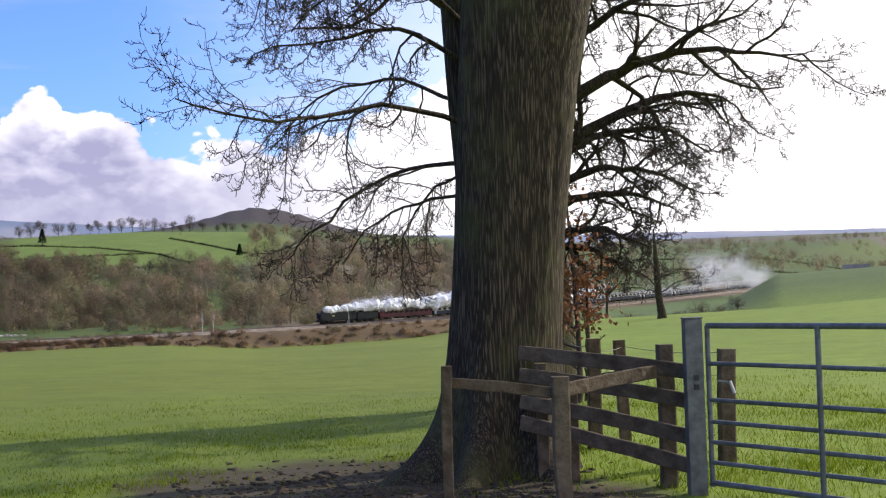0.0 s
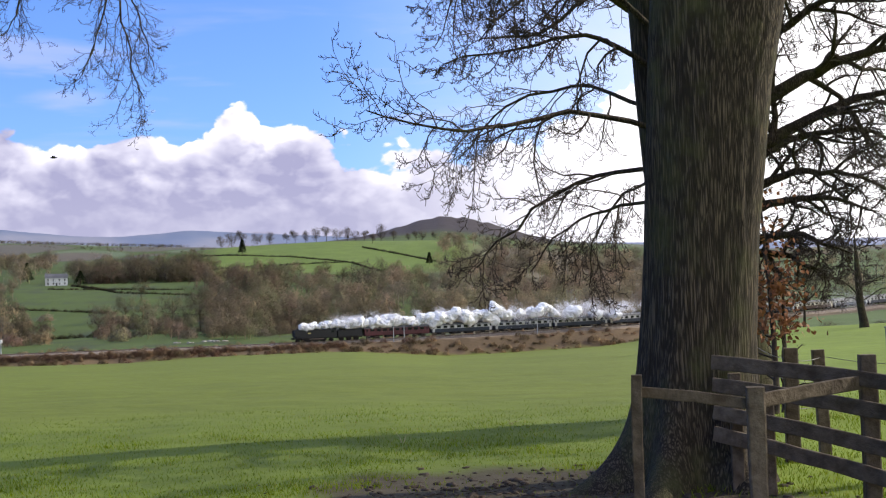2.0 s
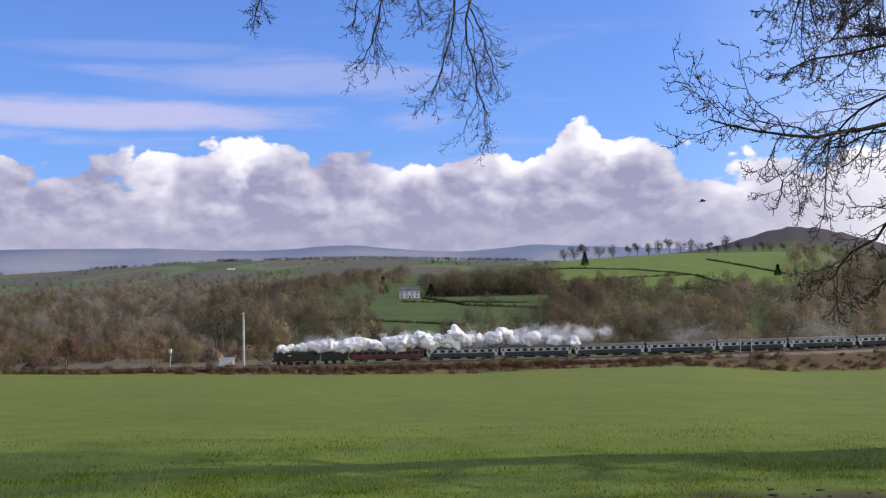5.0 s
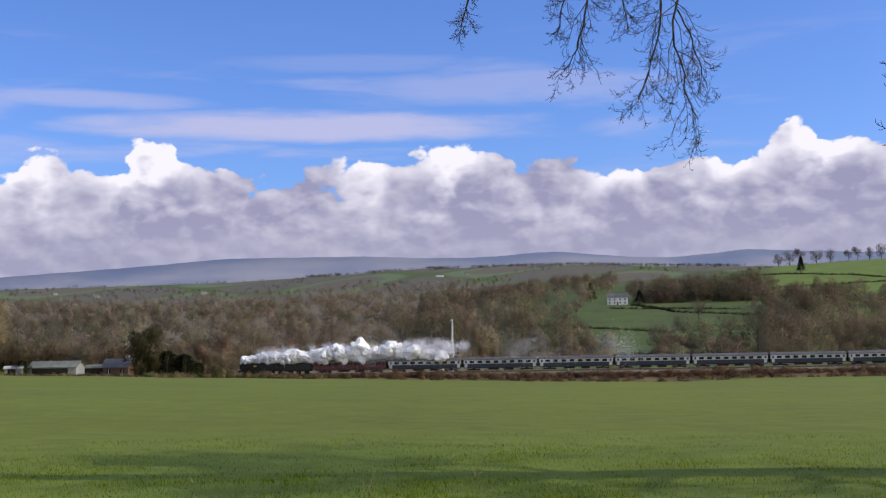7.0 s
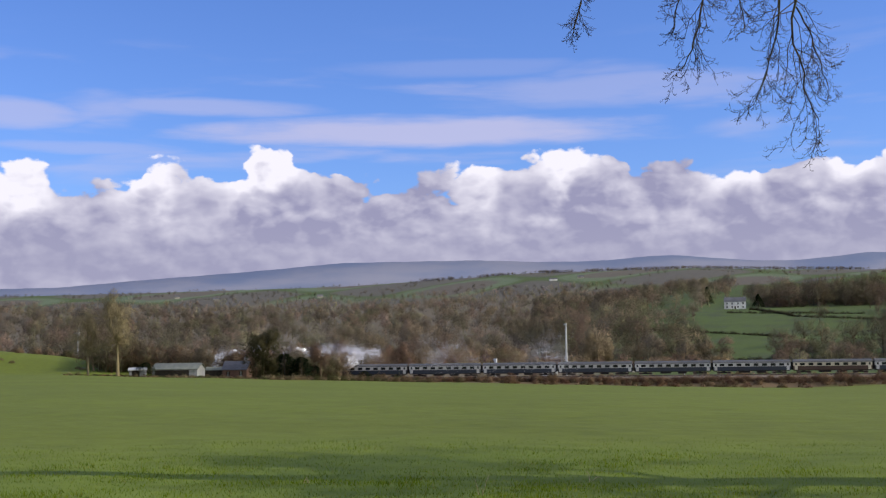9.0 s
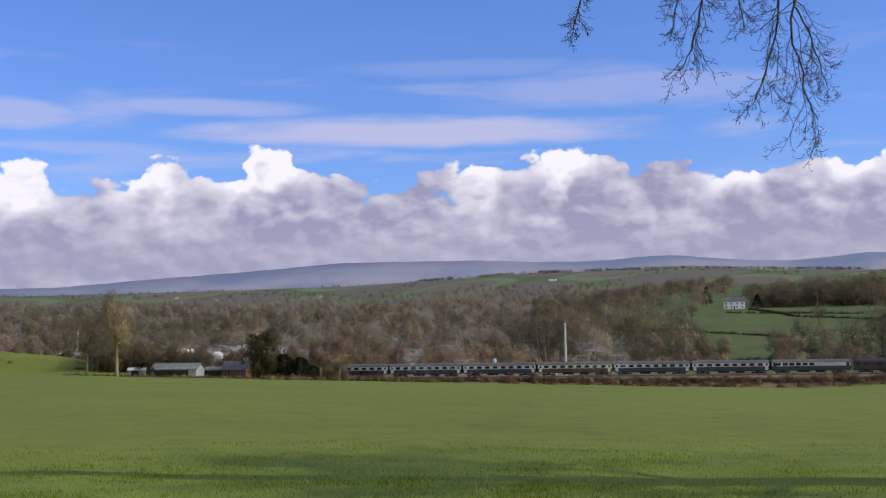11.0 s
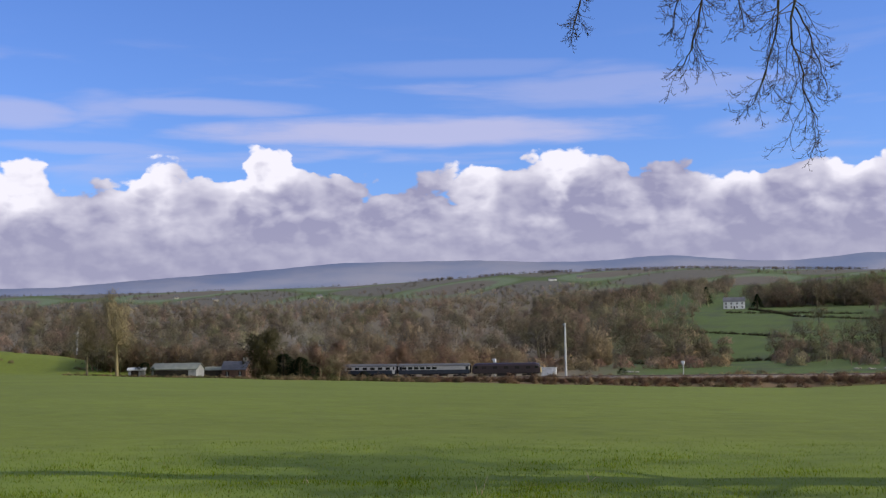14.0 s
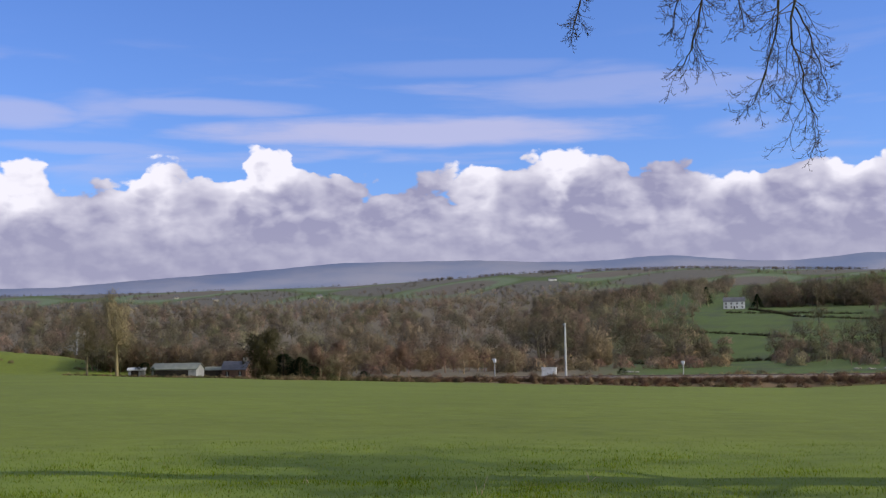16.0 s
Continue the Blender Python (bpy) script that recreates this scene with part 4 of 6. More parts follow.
def build_single_trees():
    rng = np.random.default_rng(31)

    def row(proto, places, group=""):
        if group:
            tagged(proto, group=group)
        for i, (a, r, k) in enumerate(places):
            m = Matrix.Translation(spot(a, r, -0.05)) @ Matrix.Rotation(rng.uniform(0, 6.28), 4, "Z")
            t = proto if i == 0 else copy_thing(proto, m)
            if i == 0:
                t.matrix_basis = m
            t.scale = (k, k, k * rng.uniform(0.92, 1.08))

    ridge_a = tree_kind("ridge_tree", 13.0, 6.6, 10, 1500, "round", 1, (0.15, 0.122, 0.092), "round-headed bare tree on the skyline of the pasture", 18, 0.07)
    row(ridge_a, [(19.2, 1092, 0.95), (18.7, 1102, 1.1), (17.5, 1097, 1.05), (16.9, 1100, 1.0), (15.2, 1102, 0.9), (14.7, 1102, 1.0), (13.7, 1107, 1.0), (13.2, 1102, 1.1), (12.8, 1107, 0.8), (11.6, 1112, 1.2), (10.3, 1112, 0.6), (9.6, 1117, 0.75)], "skyline trees")
    ridge_b = tree_kind("ridge_tree", 12.5, 6.0, 10, 1400, "fan", 2, (0.155, 0.125, 0.092), "spreading bare tree on the skyline of the pasture", 16, 0.07)
    row(ridge_b, [(18.2, 1100, 1.1), (16.1, 1097, 0.85), (15.7, 1100, 0.95), (14.2, 1104, 1.1), (12.4, 1107, 0.9), (11.0, 1114, 0.8), (9.9, 1112, 0.75), (9.0, 1117, 0.7), (8.4, 1117, 0.75), (12.0, 1052, 0.8), (8.0, 1117, 0.6)], "skyline trees")
    tall = tree_kind("poplar", 19.0, 5.0, 44, 3400, "round", 4, (0.52, 0.43, 0.25), "tall slender bare tree with pale tan twigs beside the barn", 46, 0.042, 0.06)
    row(tall, [(55.65, 262, 0.98), (56.95, 265, 0.82)], "tall pale trees")
    dark = tree_kind("twisted_tree", 12.0, 5.4, 20, 4200, "low", 6, (0.115, 0.105, 0.05), "gnarled dark ivy-grown tree beside the brick house", 22, 0.060, 0.08)
    row(dark, [(49.0, 288, 1.15)])
    slim = tree_kind("birch", 9.0, 3.0, 12, 1600, "fan", 7, (0.36, 0.24, 0.17), "small bare tree with a pale trunk at the field edge", 14, 0.045)
    row(slim, [(46.3, 300, 1.15), (45.5, 350, 1.4), (42.6, 352, 1.25), (47.6, 345, 1.2)])
    willow = tree_kind("willow", 13.0, 4.6, 14, 2800, "low", 9, (0.55, 0.44, 0.27), "pale tan willow behind the tall lineside pole", 16, 0.06)
    row(willow, [(33.3, 430, 1.05), (32.6, 440, 0.9)])
    lone = tree_kind("field_tree", 13.5, 6.4, 14, 1500, "round", 12, (0.235, 0.195, 0.130), "bare tree standing alone in the green pasture", 16, 0.05)
    row(lone, [(23.6, 520, 0.9), (29.5, 470, 1.0), (30.6, 500, 0.8), (21.5, 480, 1.15), (20.2, 440, 1.2), (24.8, 450, 0.8), (28.0, 420, 0.7), (31.4, 410, 0.75), (12.2, 415, 1.15), (8.9, 420, 0.8), (19.0, 430, 1.1), (7.0, 410, 0.85), (17.0, 420, 0.9), (14.6, 430, 1.0), (20.7, 760, 1.0), (22.9, 640, 0.8)])
    vale = tree_kind("vale_tree", 8.0, 3.8, 12, 1400, "round", 14, (0.110, 0.088, 0.066), "small dark bare tree in the dip beyond the gate field", 16, 0.025)
    row(vale, [(-8.1, 100, 0.75), (-13.9, 120, 0.28), (-15.3, 118, 0.22), (-18.6, 110, 0.2), (-12.2, 190, 0.75), (-11.6, 195, 0.6), (-13.2, 205, 0.6), (-14.2, 230, 0.55), (-9.2, 185, 0.6), (-7.2, 210, 0.8)])


build_single_trees()


def evergreen(az, r, height, width, seed, label, bushy=False):
    """A dark conifer: trunk and a ragged cone of sprays."""
    rng = np.random.default_rng(seed)
    thing = empty_thing("conifer", spot(az, r), label, "tree")
    w = Wood()
    w.limb([(0, 0, -0.3), (0, 0, height * 0.5), (0, 0, height * 0.97)], [height * 0.03, height * 0.02, 0.02], 6)
    w.build("trunk", TWIG, thing)
    n = 1100
    t, a = rng.uniform(0.06, 1, n) ** 0.8, rng.uniform(0, 6.283, n)
    rr = width * (np.sin(np.pi * (0.18 + 0.82 * t)) ** 0.6 if bushy else 1.02 - t) * rng.uniform(0.3, 1.1, n) + 0.05
    out = np.stack([np.cos(a), np.sin(a), 0 * a], 1)
    c = out * rr[:, None] + (0, 0, 1) * (height * t)[:, None]
    d = out + (0, 0, 1) * rng.uniform(-0.3, 0.7, (n, 1))
    d *= height * 0.09 / np.linalg.norm(d, axis=1)[:, None]
    q = np.cross(d, rng.normal(size=(n, 3)))
    q *= height * 0.024 / np.linalg.norm(q, axis=1)[:, None]
    g = out + (0, 0, 0.4) + rng.normal(size=(n, 3)) * 0.3
    g /= np.linalg.norm(g, axis=1)[:, None]
    plant_mesh("crown", np.stack([c - q, c + q, c + d], 1).reshape(-1, 3), np.arange(3 * n).reshape(-1, 3), (0.034, 0.048, 0.024), np.repeat(g, 3, 0)).parent = thing


for az, r, h, w, sd in ((9.3, 880, 9, 2.8, 1), (25.6, 790, 9, 4.2, 2), (27.9, 868, 13, 4.2, 3), (18.2, 1003, 12, 3.4, 4), (54.4, 275, 3.2, 2.0, 5), (47.2, 296, 5.4, 2.6, 6), (48.0, 298, 6.2, 3.2, 7), (46.6, 300, 3.4, 2.0, 9), (44.2, 305, 2.4, 1.7, 10), (31.9, 345, 2.2, 1.4, 8)):
    evergreen(az, r, h, w, sd, "dense dark evergreen tree against the paler winter woods", r < 400)

# ---- railway ----
BLUE = material("rail_blue", (0.010, 0.016, 0.030), (0.018, 0.028, 0.048), scale=3, rough=0.45, bump=0.02)
GREY = material("coach_grey", (0.42, 0.42, 0.40), (0.52, 0.52, 0.49), scale=3, rough=0.5, bump=0.02)
ROOF = material("coach_roof", (0.075, 0.075, 0.080), (0.13, 0.13, 0.13), scale=2, rough=0.6, bump=0.03)
MAROON = material("maroon_paint", (0.070, 0.011, 0.016), (0.100, 0.018, 0.023), scale=3, rough=0.4, bump=0.02)
CREAM = material("cream_paint", (0.50, 0.46, 0.33), (0.60, 0.55, 0.41), scale=3, rough=0.5, bump=0.02)
CHOC = material("brown_paint", (0.045, 0.022, 0.014), (0.065, 0.032, 0.020), scale=3, rough=0.45, bump=0.02)
DARK = material("running_gear", (0.010, 0.010, 0.010), (0.028, 0.024, 0.020), scale=5, rough=0.75, bump=0.1)
LOCO = material("loco_casing", (0.005, 0.005, 0.006), (0.010, 0.010, 0.011), scale=2, rough=0.5, bump=0.02)
DIESEL = material("diesel_maroon", (0.016, 0.008, 0.011), (0.028, 0.012, 0.016), scale=2, rough=0.45, bump=0.02)
YELLOW = material("warning_yellow", (0.52, 0.40, 0.10), (0.66, 0.52, 0.18), scale=4, rough=0.5, bump=0.0)
STEEL = material("rail_steel", (0.16, 0.11, 0.08), (0.30, 0.26, 0.23), scale=6, rough=0.4, bump=0.05, metal=0.7)
BALLAST = material("ballast", (0.16, 0.13, 0.105), (0.34, 0.28, 0.23), scale=9, rough=0.95, bump=0.6)
PALE = material("pale_galvanised", (0.42, 0.43, 0.42), (0.58, 0.58, 0.56), scale=5, rough=0.5, bump=0.05)
WHITE = material("white_paint", (0.62, 0.62, 0.60), (0.80, 0.80, 0.78), scale=2, rough=0.6, bump=0.04)


def glass_material():
    m = bpy.data.materials.new("dark_window_glass")
    m.use_nodes = True
    b = m.node_tree.nodes["Principled BSDF"]
    b.inputs["Base Color"].default_value = (0.012, 0.014, 0.016, 1)
    b.inputs["Roughness"].default_value = 0.08
    return m


GLASS = glass_material()


def bm_box(bm, x0, x1, y0, y1, z0, z1):
    v = [bm.verts.new(p) for p in ((x0, y0, z0), (x1, y0, z0), (x1, y1, z0), (x0, y1, z0), (x0, y0, z1), (x1, y0, z1), (x1, y1, z1), (x0, y1, z1))]
    for f in ((3, 2, 1, 0), (4, 5, 6, 7), (0, 1, 5, 4), (1, 2, 6, 5), (2, 3, 7, 6), (3, 0, 4, 7)):
        bm.faces.new([v[i] for i in f])


def bm_disc(bm, x, y0, y1, z, r, n=16):
    a = [bm.verts.new((x + r * math.cos(k * 6.2832 / n), y0, z + r * math.sin(k * 6.2832 / n))) for k in range(n)]
    b = [bm.verts.new((v.co.x, y1, v.co.z)) for v in a]
    bm.faces.new(a)
    bm.faces.new(b[::-1])
    for k in range(n):
        bm.faces.new((a[k - 1], b[k - 1], b[k], a[k]))


def bm_skin(bm, sections):
    """Skin closed sections of equal count, with end caps."""
    rings = [[bm.verts.new(p) for p in s] for s in sections]
    for a, b in zip(rings, rings[1:]):
        for k in range(len(a)):
            bm.faces.new((a[k - 1], a[k], b[k], b[k - 1]))
    bm.faces.new(rings[0])
    bm.faces.new(rings[-1][::-1])


def part(name, bm, mat, parent, label="", bevel=0.0):
    if bevel:
        bmesh.ops.bevel(bm, geom=list(bm.edges), offset=bevel, segments=2, affect="EDGES", profile=0.6)
    bmesh.ops.recalc_face_normals(bm, faces=bm.faces)
    me = bpy.data.meshes.new(name)
    bm.to_mesh(me)
    bm.free()
    me.materials.append(mat)
    ob = new(name, me)
    ob.parent = parent
    return tagged(ob, label)


def again(ob, parent, m, name=""):
    """The same mesh once more under a parent."""
    o = ob.copy()
    scene.collection.objects.link(o)
    o.parent = parent
    o.matrix_basis = m
    return o


def bogie(parent, x):
    bm = bmesh.new()
    bm_box(bm, x - 1.75, x + 1.75, 0.98, 1.16, 0.42, 0.72)
    bm_box(bm, x - 1.75, x + 1.75, -1.16, -0.98, 0.42, 0.72)
    bm_box(bm, x - 0.35, x + 0.35, -1.1, 1.1, 0.45, 1.05)
    b = part("bogie", bm, DARK, parent)
    for dx in (-1.28, 1.28):
        bm = bmesh.new()
        for y in (0.70, -0.84):
            bm_disc(bm, x + dx, y, y + 0.14, 0.46, 0.46)
        bm_box(bm, x + dx - 0.07, x + dx + 0.07, -0.72, 0.72, 0.39, 0.53)
        part("wheelset", bm, STEEL, b)


COACH_LEN = 20.4


def coach(label, lower, upper, roof, windows, brake=False):
    """A bogie coach, nose along +x, on rails at z = 0."""
    thing = empty_thing("railway_coach", (0, 0, 0), label, "railway coach", "train vehicles")
    hl, hw = 9.85, 1.41
    bm = bmesh.new()
    bm_box(bm, -hl, hl, -hw, hw, 1.08, 2.12)
    part("lower_body", bm, lower, thing, bevel=0.05)
    bm = bmesh.new()
    bm_box(bm, -hl, hl, -hw + 0.006, hw - 0.006, 2.124, 3.05)
    part("upper_body", bm, upper, thing, bevel=0.03)
    bm = bmesh.new()
    sec = [(-hw - 0.02, 3.05), (-hw + 0.05, 3.30), (-1.0, 3.62), (-0.5, 3.77), (0, 3.82), (0.5, 3.77), (1.0, 3.62), (hw - 0.05, 3.30), (hw + 0.02, 3.05)]
    bm_skin(bm, [[(x, y, z) for y, z in sec] for x in (-hl - 0.02, hl + 0.02)])
    rf = part("roof", bm, roof, thing)
    for x in np.linspace(-8, 8, 7):
        bm = bmesh.new()
        bm_box(bm, x - 0.2, x + 0.2, -0.45, -0.15, 3.74, 3.92)
        part("vent", bm, roof, rf)
    proto = None
    xs = np.linspace(-7.6, 7.6, windows) if not brake else np.linspace(-0.2, 8.2, windows)
    for sgn in (1, -1):
        for x in xs:
            if proto is None:
                bm = bmesh.new()
                bm_box(bm, -0.62, 0.62, -0.012, 0.012, 2.26, 2.92)
                proto = part("window", bm, GLASS, thing, bevel=0.008)
                proto.matrix_basis = pose(x, sgn * hw, 0)
            else:
                again(proto, thing, pose(x, sgn * hw, 0))
        for x in (-9.2, 9.2):
            bm = bmesh.new()
            bm_box(bm, x - 0.38, x + 0.38, sgn * (hw + 0.002), sgn * (hw + 0.02), 1.15, 3.02)
            d = part("door", bm, lower if brake else upper, thing)
            bm = bmesh.new()
            bm_box(bm, x - 0.22, x + 0.22, sgn * (hw + 0.021), sgn * (hw + 0.03), 2.3, 2.9)
            part("pane", bm, GLASS, d)
    for x in (-hl - 0.16, hl + 0.16):
        bm = bmesh.new()
        bm_box(bm, x - 0.16, x + 0.16, -0.5, 0.5, 1.2, 3.25)
        part("gangway", bm, DARK, thing, bevel=0.03)
    bm = bmesh.new()
    bm_box(bm, -hl + 0.2, hl - 0.2, -1.15, 1.15, 0.92, 1.08)
    bm_box(bm, -3.6, -1.4, -1.2, 1.2, 0.45, 0.92)
    bm_box(bm, 0.4, 3.2, -1.2, 1.2, 0.5, 0.92)
    part("underframe", bm, DARK, thing)
    bogie(thing, -7.1)
    bogie(thing, 7.1)
    return thing


def steam_loco():
    """A dark air-smoothed express engine with its tender; the nose is at x = 10.3."""
    thing = empty_thing("steam_locomotive", (0, 0, 0), "black steam locomotive with smooth flat-sided casing and tender", "locomotive", "train vehicles")

    def section(hw, z0, z1, crown):
        return [(-hw, z0), (-hw, z1 - crown), (-hw * 0.72, z1 - crown * 0.35), (0, z1), (hw * 0.72, z1 - crown * 0.35), (hw, z1 - crown), (hw, z0)]

    bm = bmesh.new()
    bm_skin(bm, [[(x, y, z) for y, z in section(*s)] for x, s in ((9.75, (0.95, 1.3, 3.0, 0.6)), (9.3, (1.22, 1.2, 3.55, 0.5)), (8.3, (1.33, 1.2, 3.72, 0.45)), (2.2, (1.36, 1.2, 3.78, 0.45)), (-0.2, (1.38, 1.2, 3.80, 0.45)))])
    casing = part("casing", bm, LOCO, thing)
    bm = bmesh.new()
    bm_disc(bm, 0, -0.02, 0.02, 0, 0.82, 24)
    door = part("smokebox_door", bm, DARK, casing)
    door.matrix_basis = pose(9.80, 0, 2.2, 0, 0, 90)
    bm = bmesh.new()
    bm_box(bm, 8.35, 8.95, -0.3, 0.3, 3.6, 3.95)
    part("chimney", bm, DARK, casing, bevel=0.06)
    bm = bmesh.new()
    bm_box(bm, 2.8, 3.6, -0.35, 0.35, 3.7, 3.92)
    part("safety_valve", bm, DARK, casing, bevel=0.05)
    for sgn in (1, -1):
        bm = bmesh.new()
        bm_box(bm, 7.6, 9.9, sgn * 1.40, sgn * 1.44, 1.75, 3.45)
        part("smoke_deflector", bm, LOCO, thing, bevel=0.01)
        bm = bmesh.new()
        bm_box(bm, 5.2, 6.1, sgn * 1.372, sgn * 1.39, 2.3, 2.62)
        part("nameplate", bm, YELLOW, thing, "small brass plate on the casing")
        bm = bmesh.new()
        bm_disc(bm, 10.25, sgn * 0.86 - 0.2, sgn * 0.86 + 0.2, 1.05, 0.2, 12)
        part("buffer", bm, DARK, thing)
        for x in (5.5, 3.5, 1.5):
            bm = bmesh.new()
            bm_disc(bm, x, sgn * 0.72, sgn * 0.86, 0.94, 0.94, 22)
            part("driving_wheel", bm, DARK, thing)
        for x in (8.7, 7.1, -1.0):
            bm = bmesh.new()
            bm_disc(bm, x, sgn * 0.72, sgn * 0.86, 0.47, 0.47, 16)
            part("carrying_wheel", bm, DARK, thing)
        bm = bmesh.new()
        bm_box(bm, 1.4, 5.6, sgn * 0.98, sgn * 1.06, 0.78, 0.92)
        part("coupling_rod", bm, STEEL, thing)
        bm = bmesh.new()
        bm_box(bm, 6.6, 7.9, sgn * 0.95, sgn * 1.36, 0.62, 1.18)
        part("cylinder", bm, DARK, thing, bevel=0.08)
    bm = bmesh.new()
    bm_skin(bm, [[(x, y, z) for y, z in section(1.40, 1.15, 3.86, 0.5)] for x in (-2.3, -0.2)])
    cab = part("cab", bm, LOCO, thing)
    for sgn in (1, -1):
        bm = bmesh.new()
        bm_box(bm, -1.6, -0.7, sgn * 1.405, sgn * 1.42, 2.5, 3.1)
        part("cab_window", bm, GLASS, cab)
    bm = bmesh.new()
    bm_box(bm, -2.0, 10.1, -1.1, 1.1, 0.95, 1.22)
    bm_box(bm, 9.9, 10.1, -1.3, 1.3, 0.8, 1.35)
    part("frame", bm, DARK, thing)
    bm = bmesh.new()
    bm_skin(bm, [[(x, y, z) for y, z in section(1.38, 1.15, 3.35, 0.35)] for x in (-9.9, -2.7)])
    tender = part("tender", bm, LOCO, thing)
    bm = bmesh.new()
    bm_box(bm, -6.2, -3.2, -0.95, 0.95, 3.2, 3.62)
    part("coal_heap", bm, DARK, tender, bevel=0.2)
    for x in (-4.0, -6.2, -8.4):
        for sgn in (1, -1):
            bm = bmesh.new()
            bm_disc(bm, x, sgn * 0.72, sgn * 0.86, 0.55, 0.55, 16)
            part("tender_wheel", bm, DARK, tender)
    bm = bmesh.new()
    bm_box(bm, -9.9, -2.6, -1.15, 1.15, 0.85, 1.16)
    part("tender_frame", bm, DARK, tender)
    return thing


def diesel_loco():
    """The engine at the tail: long flat body, a raked cab at each end."""
    thing = empty_thing("diesel_locomotive", (0, 0, 0), "dark maroon diesel locomotive with a yellow end, at the tail", "locomotive", "train vehicles")
    hw = 1.38
    bm = bmesh.new()
    sec = [(-hw, 1.05), (-hw, 3.1), (-1.0, 3.6), (0, 3.8), (1.0, 3.6), (hw, 3.1), (hw, 1.05)]
    bm_skin(bm, [[(x, y * k, 1.05 + (z - 1.05) * h) for y, z in sec] for x, k, h in ((-9.3, 0.9, 0.62), (-8.8, 0.96, 0.9), (-8.0, 1, 1), (8.0, 1, 1), (8.8, 0.96, 0.9), (9.3, 0.9, 0.62))])
    body = part("body", bm, DIESEL, thing)
    for sgn in (1, -1):
        bm = bmesh.new()
        bm_box(bm, sgn * 9.32, sgn * 9.37, -1.15, 1.15, 1.15, 2.55)
        part("nose_panel", bm, YELLOW, body, "yellow warning end")
        bm = bmesh.new()
        bm_box(bm, sgn * 9.0, sgn * 9.12, -1.0, 1.0, 2.62, 3.1)
        part("windscreen", bm, GLASS, body)
        for x in (-6.0, -3.0, 3.0, 6.0, 0.0):
            bm = bmesh.new()
            bm_box(bm, x - 0.6, x + 0.6, sgn * hw, sgn * (hw + 0.02), 2.2, 2.9)
            part("side_grille", bm, DARK, body)
        bm = bmesh.new()
        bm_box(bm, -8.6, -7.8, sgn * hw, sgn * (hw + 0.02), 2.35, 2.95)
        bm_box(bm, 7.8, 8.6, sgn * hw, sgn * (hw + 0.02), 2.35, 2.95)
        part("cab_window", bm, GLASS, body)
    bm = bmesh.new()
    bm_box(bm, -8.9, 8.9, -1.2, 1.2, 0.85, 1.06)
    bm_box(bm, -2.5, 2.5, -1.25, 1.25, 0.3, 0.86)
    part("fuel_tank", bm, DARK, thing)
    bogie(thing, -6.0)
    bogie(thing, 6.0)
    return thing


def build_track():
    bm = bmesh.new()
    ss = list(np.arange(-460, 420, 6.0))
    for track in (0.0, 3.4):
        ring = []
        for s in ss:
            row = []
            for w, dz in ((-1.9, -0.72), (-1.35, -0.22), (1.35, -0.22), (1.9, -0.72)):
                x, y, z, h = on_line(s, w + track)
                row.append(bm.verts.new((x, y, z + dz)))
            ring.append(row)
        for a, b in zip(ring, ring[1:]):
            for k in range(3):
                bm.faces.new((a[k], a[k + 1], b[k + 1], b[k]))
    bed = part("railway_bed", bm, BALLAST, None)
    tagged(bed, "pale brown stone ballast of a double railway line", "railway", kind="structure")
    for track in (0.0, 3.4):
        for off in (-0.75, 0.75):
            bm = bmesh.new()
            secs = []
            for s in ss:
                ring = []
                for w, dz in ((-0.035, -0.16), (-0.035, 0.0), (0.035, 0.0), (0.035, -0.16)):
                    x, y, z, h = on_line(s, off + track + w)
                    ring.append((x, y, z + dz))
                secs.append(ring)
            bm_skin(bm, secs)
            part("rail", bm, STEEL, bed)
    bm = bmesh.new()
    bm_box(bm, -0.12, 0.12, -1.3, 1.3, -0.26, -0.15)
    first = part("sleeper", bm, DARK, bed)
    k = 0
    for s in np.arange(-110, 100, 1.4):
        x, y, z, h = on_line(s, 0.0)
        m = pose(x, y, z, 0, 0, 211 + math.degrees(h))
        if k == 0:
            first.matrix_basis = m
        else:
            again(first, bed, m)
        k += 1


build_track()
TRAIN = [(steam_loco(), 10.3)]
_first = coach("maroon support coach with a dark roof behind the engine", MAROON, MAROON, ROOF, 9)
TRAIN.append((_first, 20.6 + 10.2))
_bg = coach("blue and grey passenger coach", BLUE, GREY, ROOF, 8)
for k in range(1, 8):
    TRAIN.append((_bg if k == 1 else copy_thing(_bg, Matrix()), 20.6 + 10.2 + COACH_LEN * k))
TRAIN.append((coach("cream and brown passenger coach", CHOC, CREAM, ROOF, 8), 20.6 + 10.2 + COACH_LEN * 8))
for k in (9, 10):
    TRAIN.append((copy_thing(_bg, Matrix()), 20.6 + 10.2 + COACH_LEN * k))
TRAIN.append((coach("blue and grey brake coach with half its side windowless", BLUE, GREY, ROOF, 6, brake=True), 20.6 + 10.2 + COACH_LEN * 11))
TRAIN.append((diesel_loco(), 20.6 + COACH_LEN * 12 + 9.7))


def train_pose(t, back):
    """A vehicle whose middle is so far behind the nose, t seconds into the clip."""
    s = -153.5 + 33.2 * t - back
    x, y, z, h = on_line(s)
    slope = math.degrees(math.atan((float(rail_z(s + 5)) - float(rail_z(s - 5))) / 10))
    return pose(x, y, z, 0, -slope, 211 + math.degrees(h))

# ---- steam ----


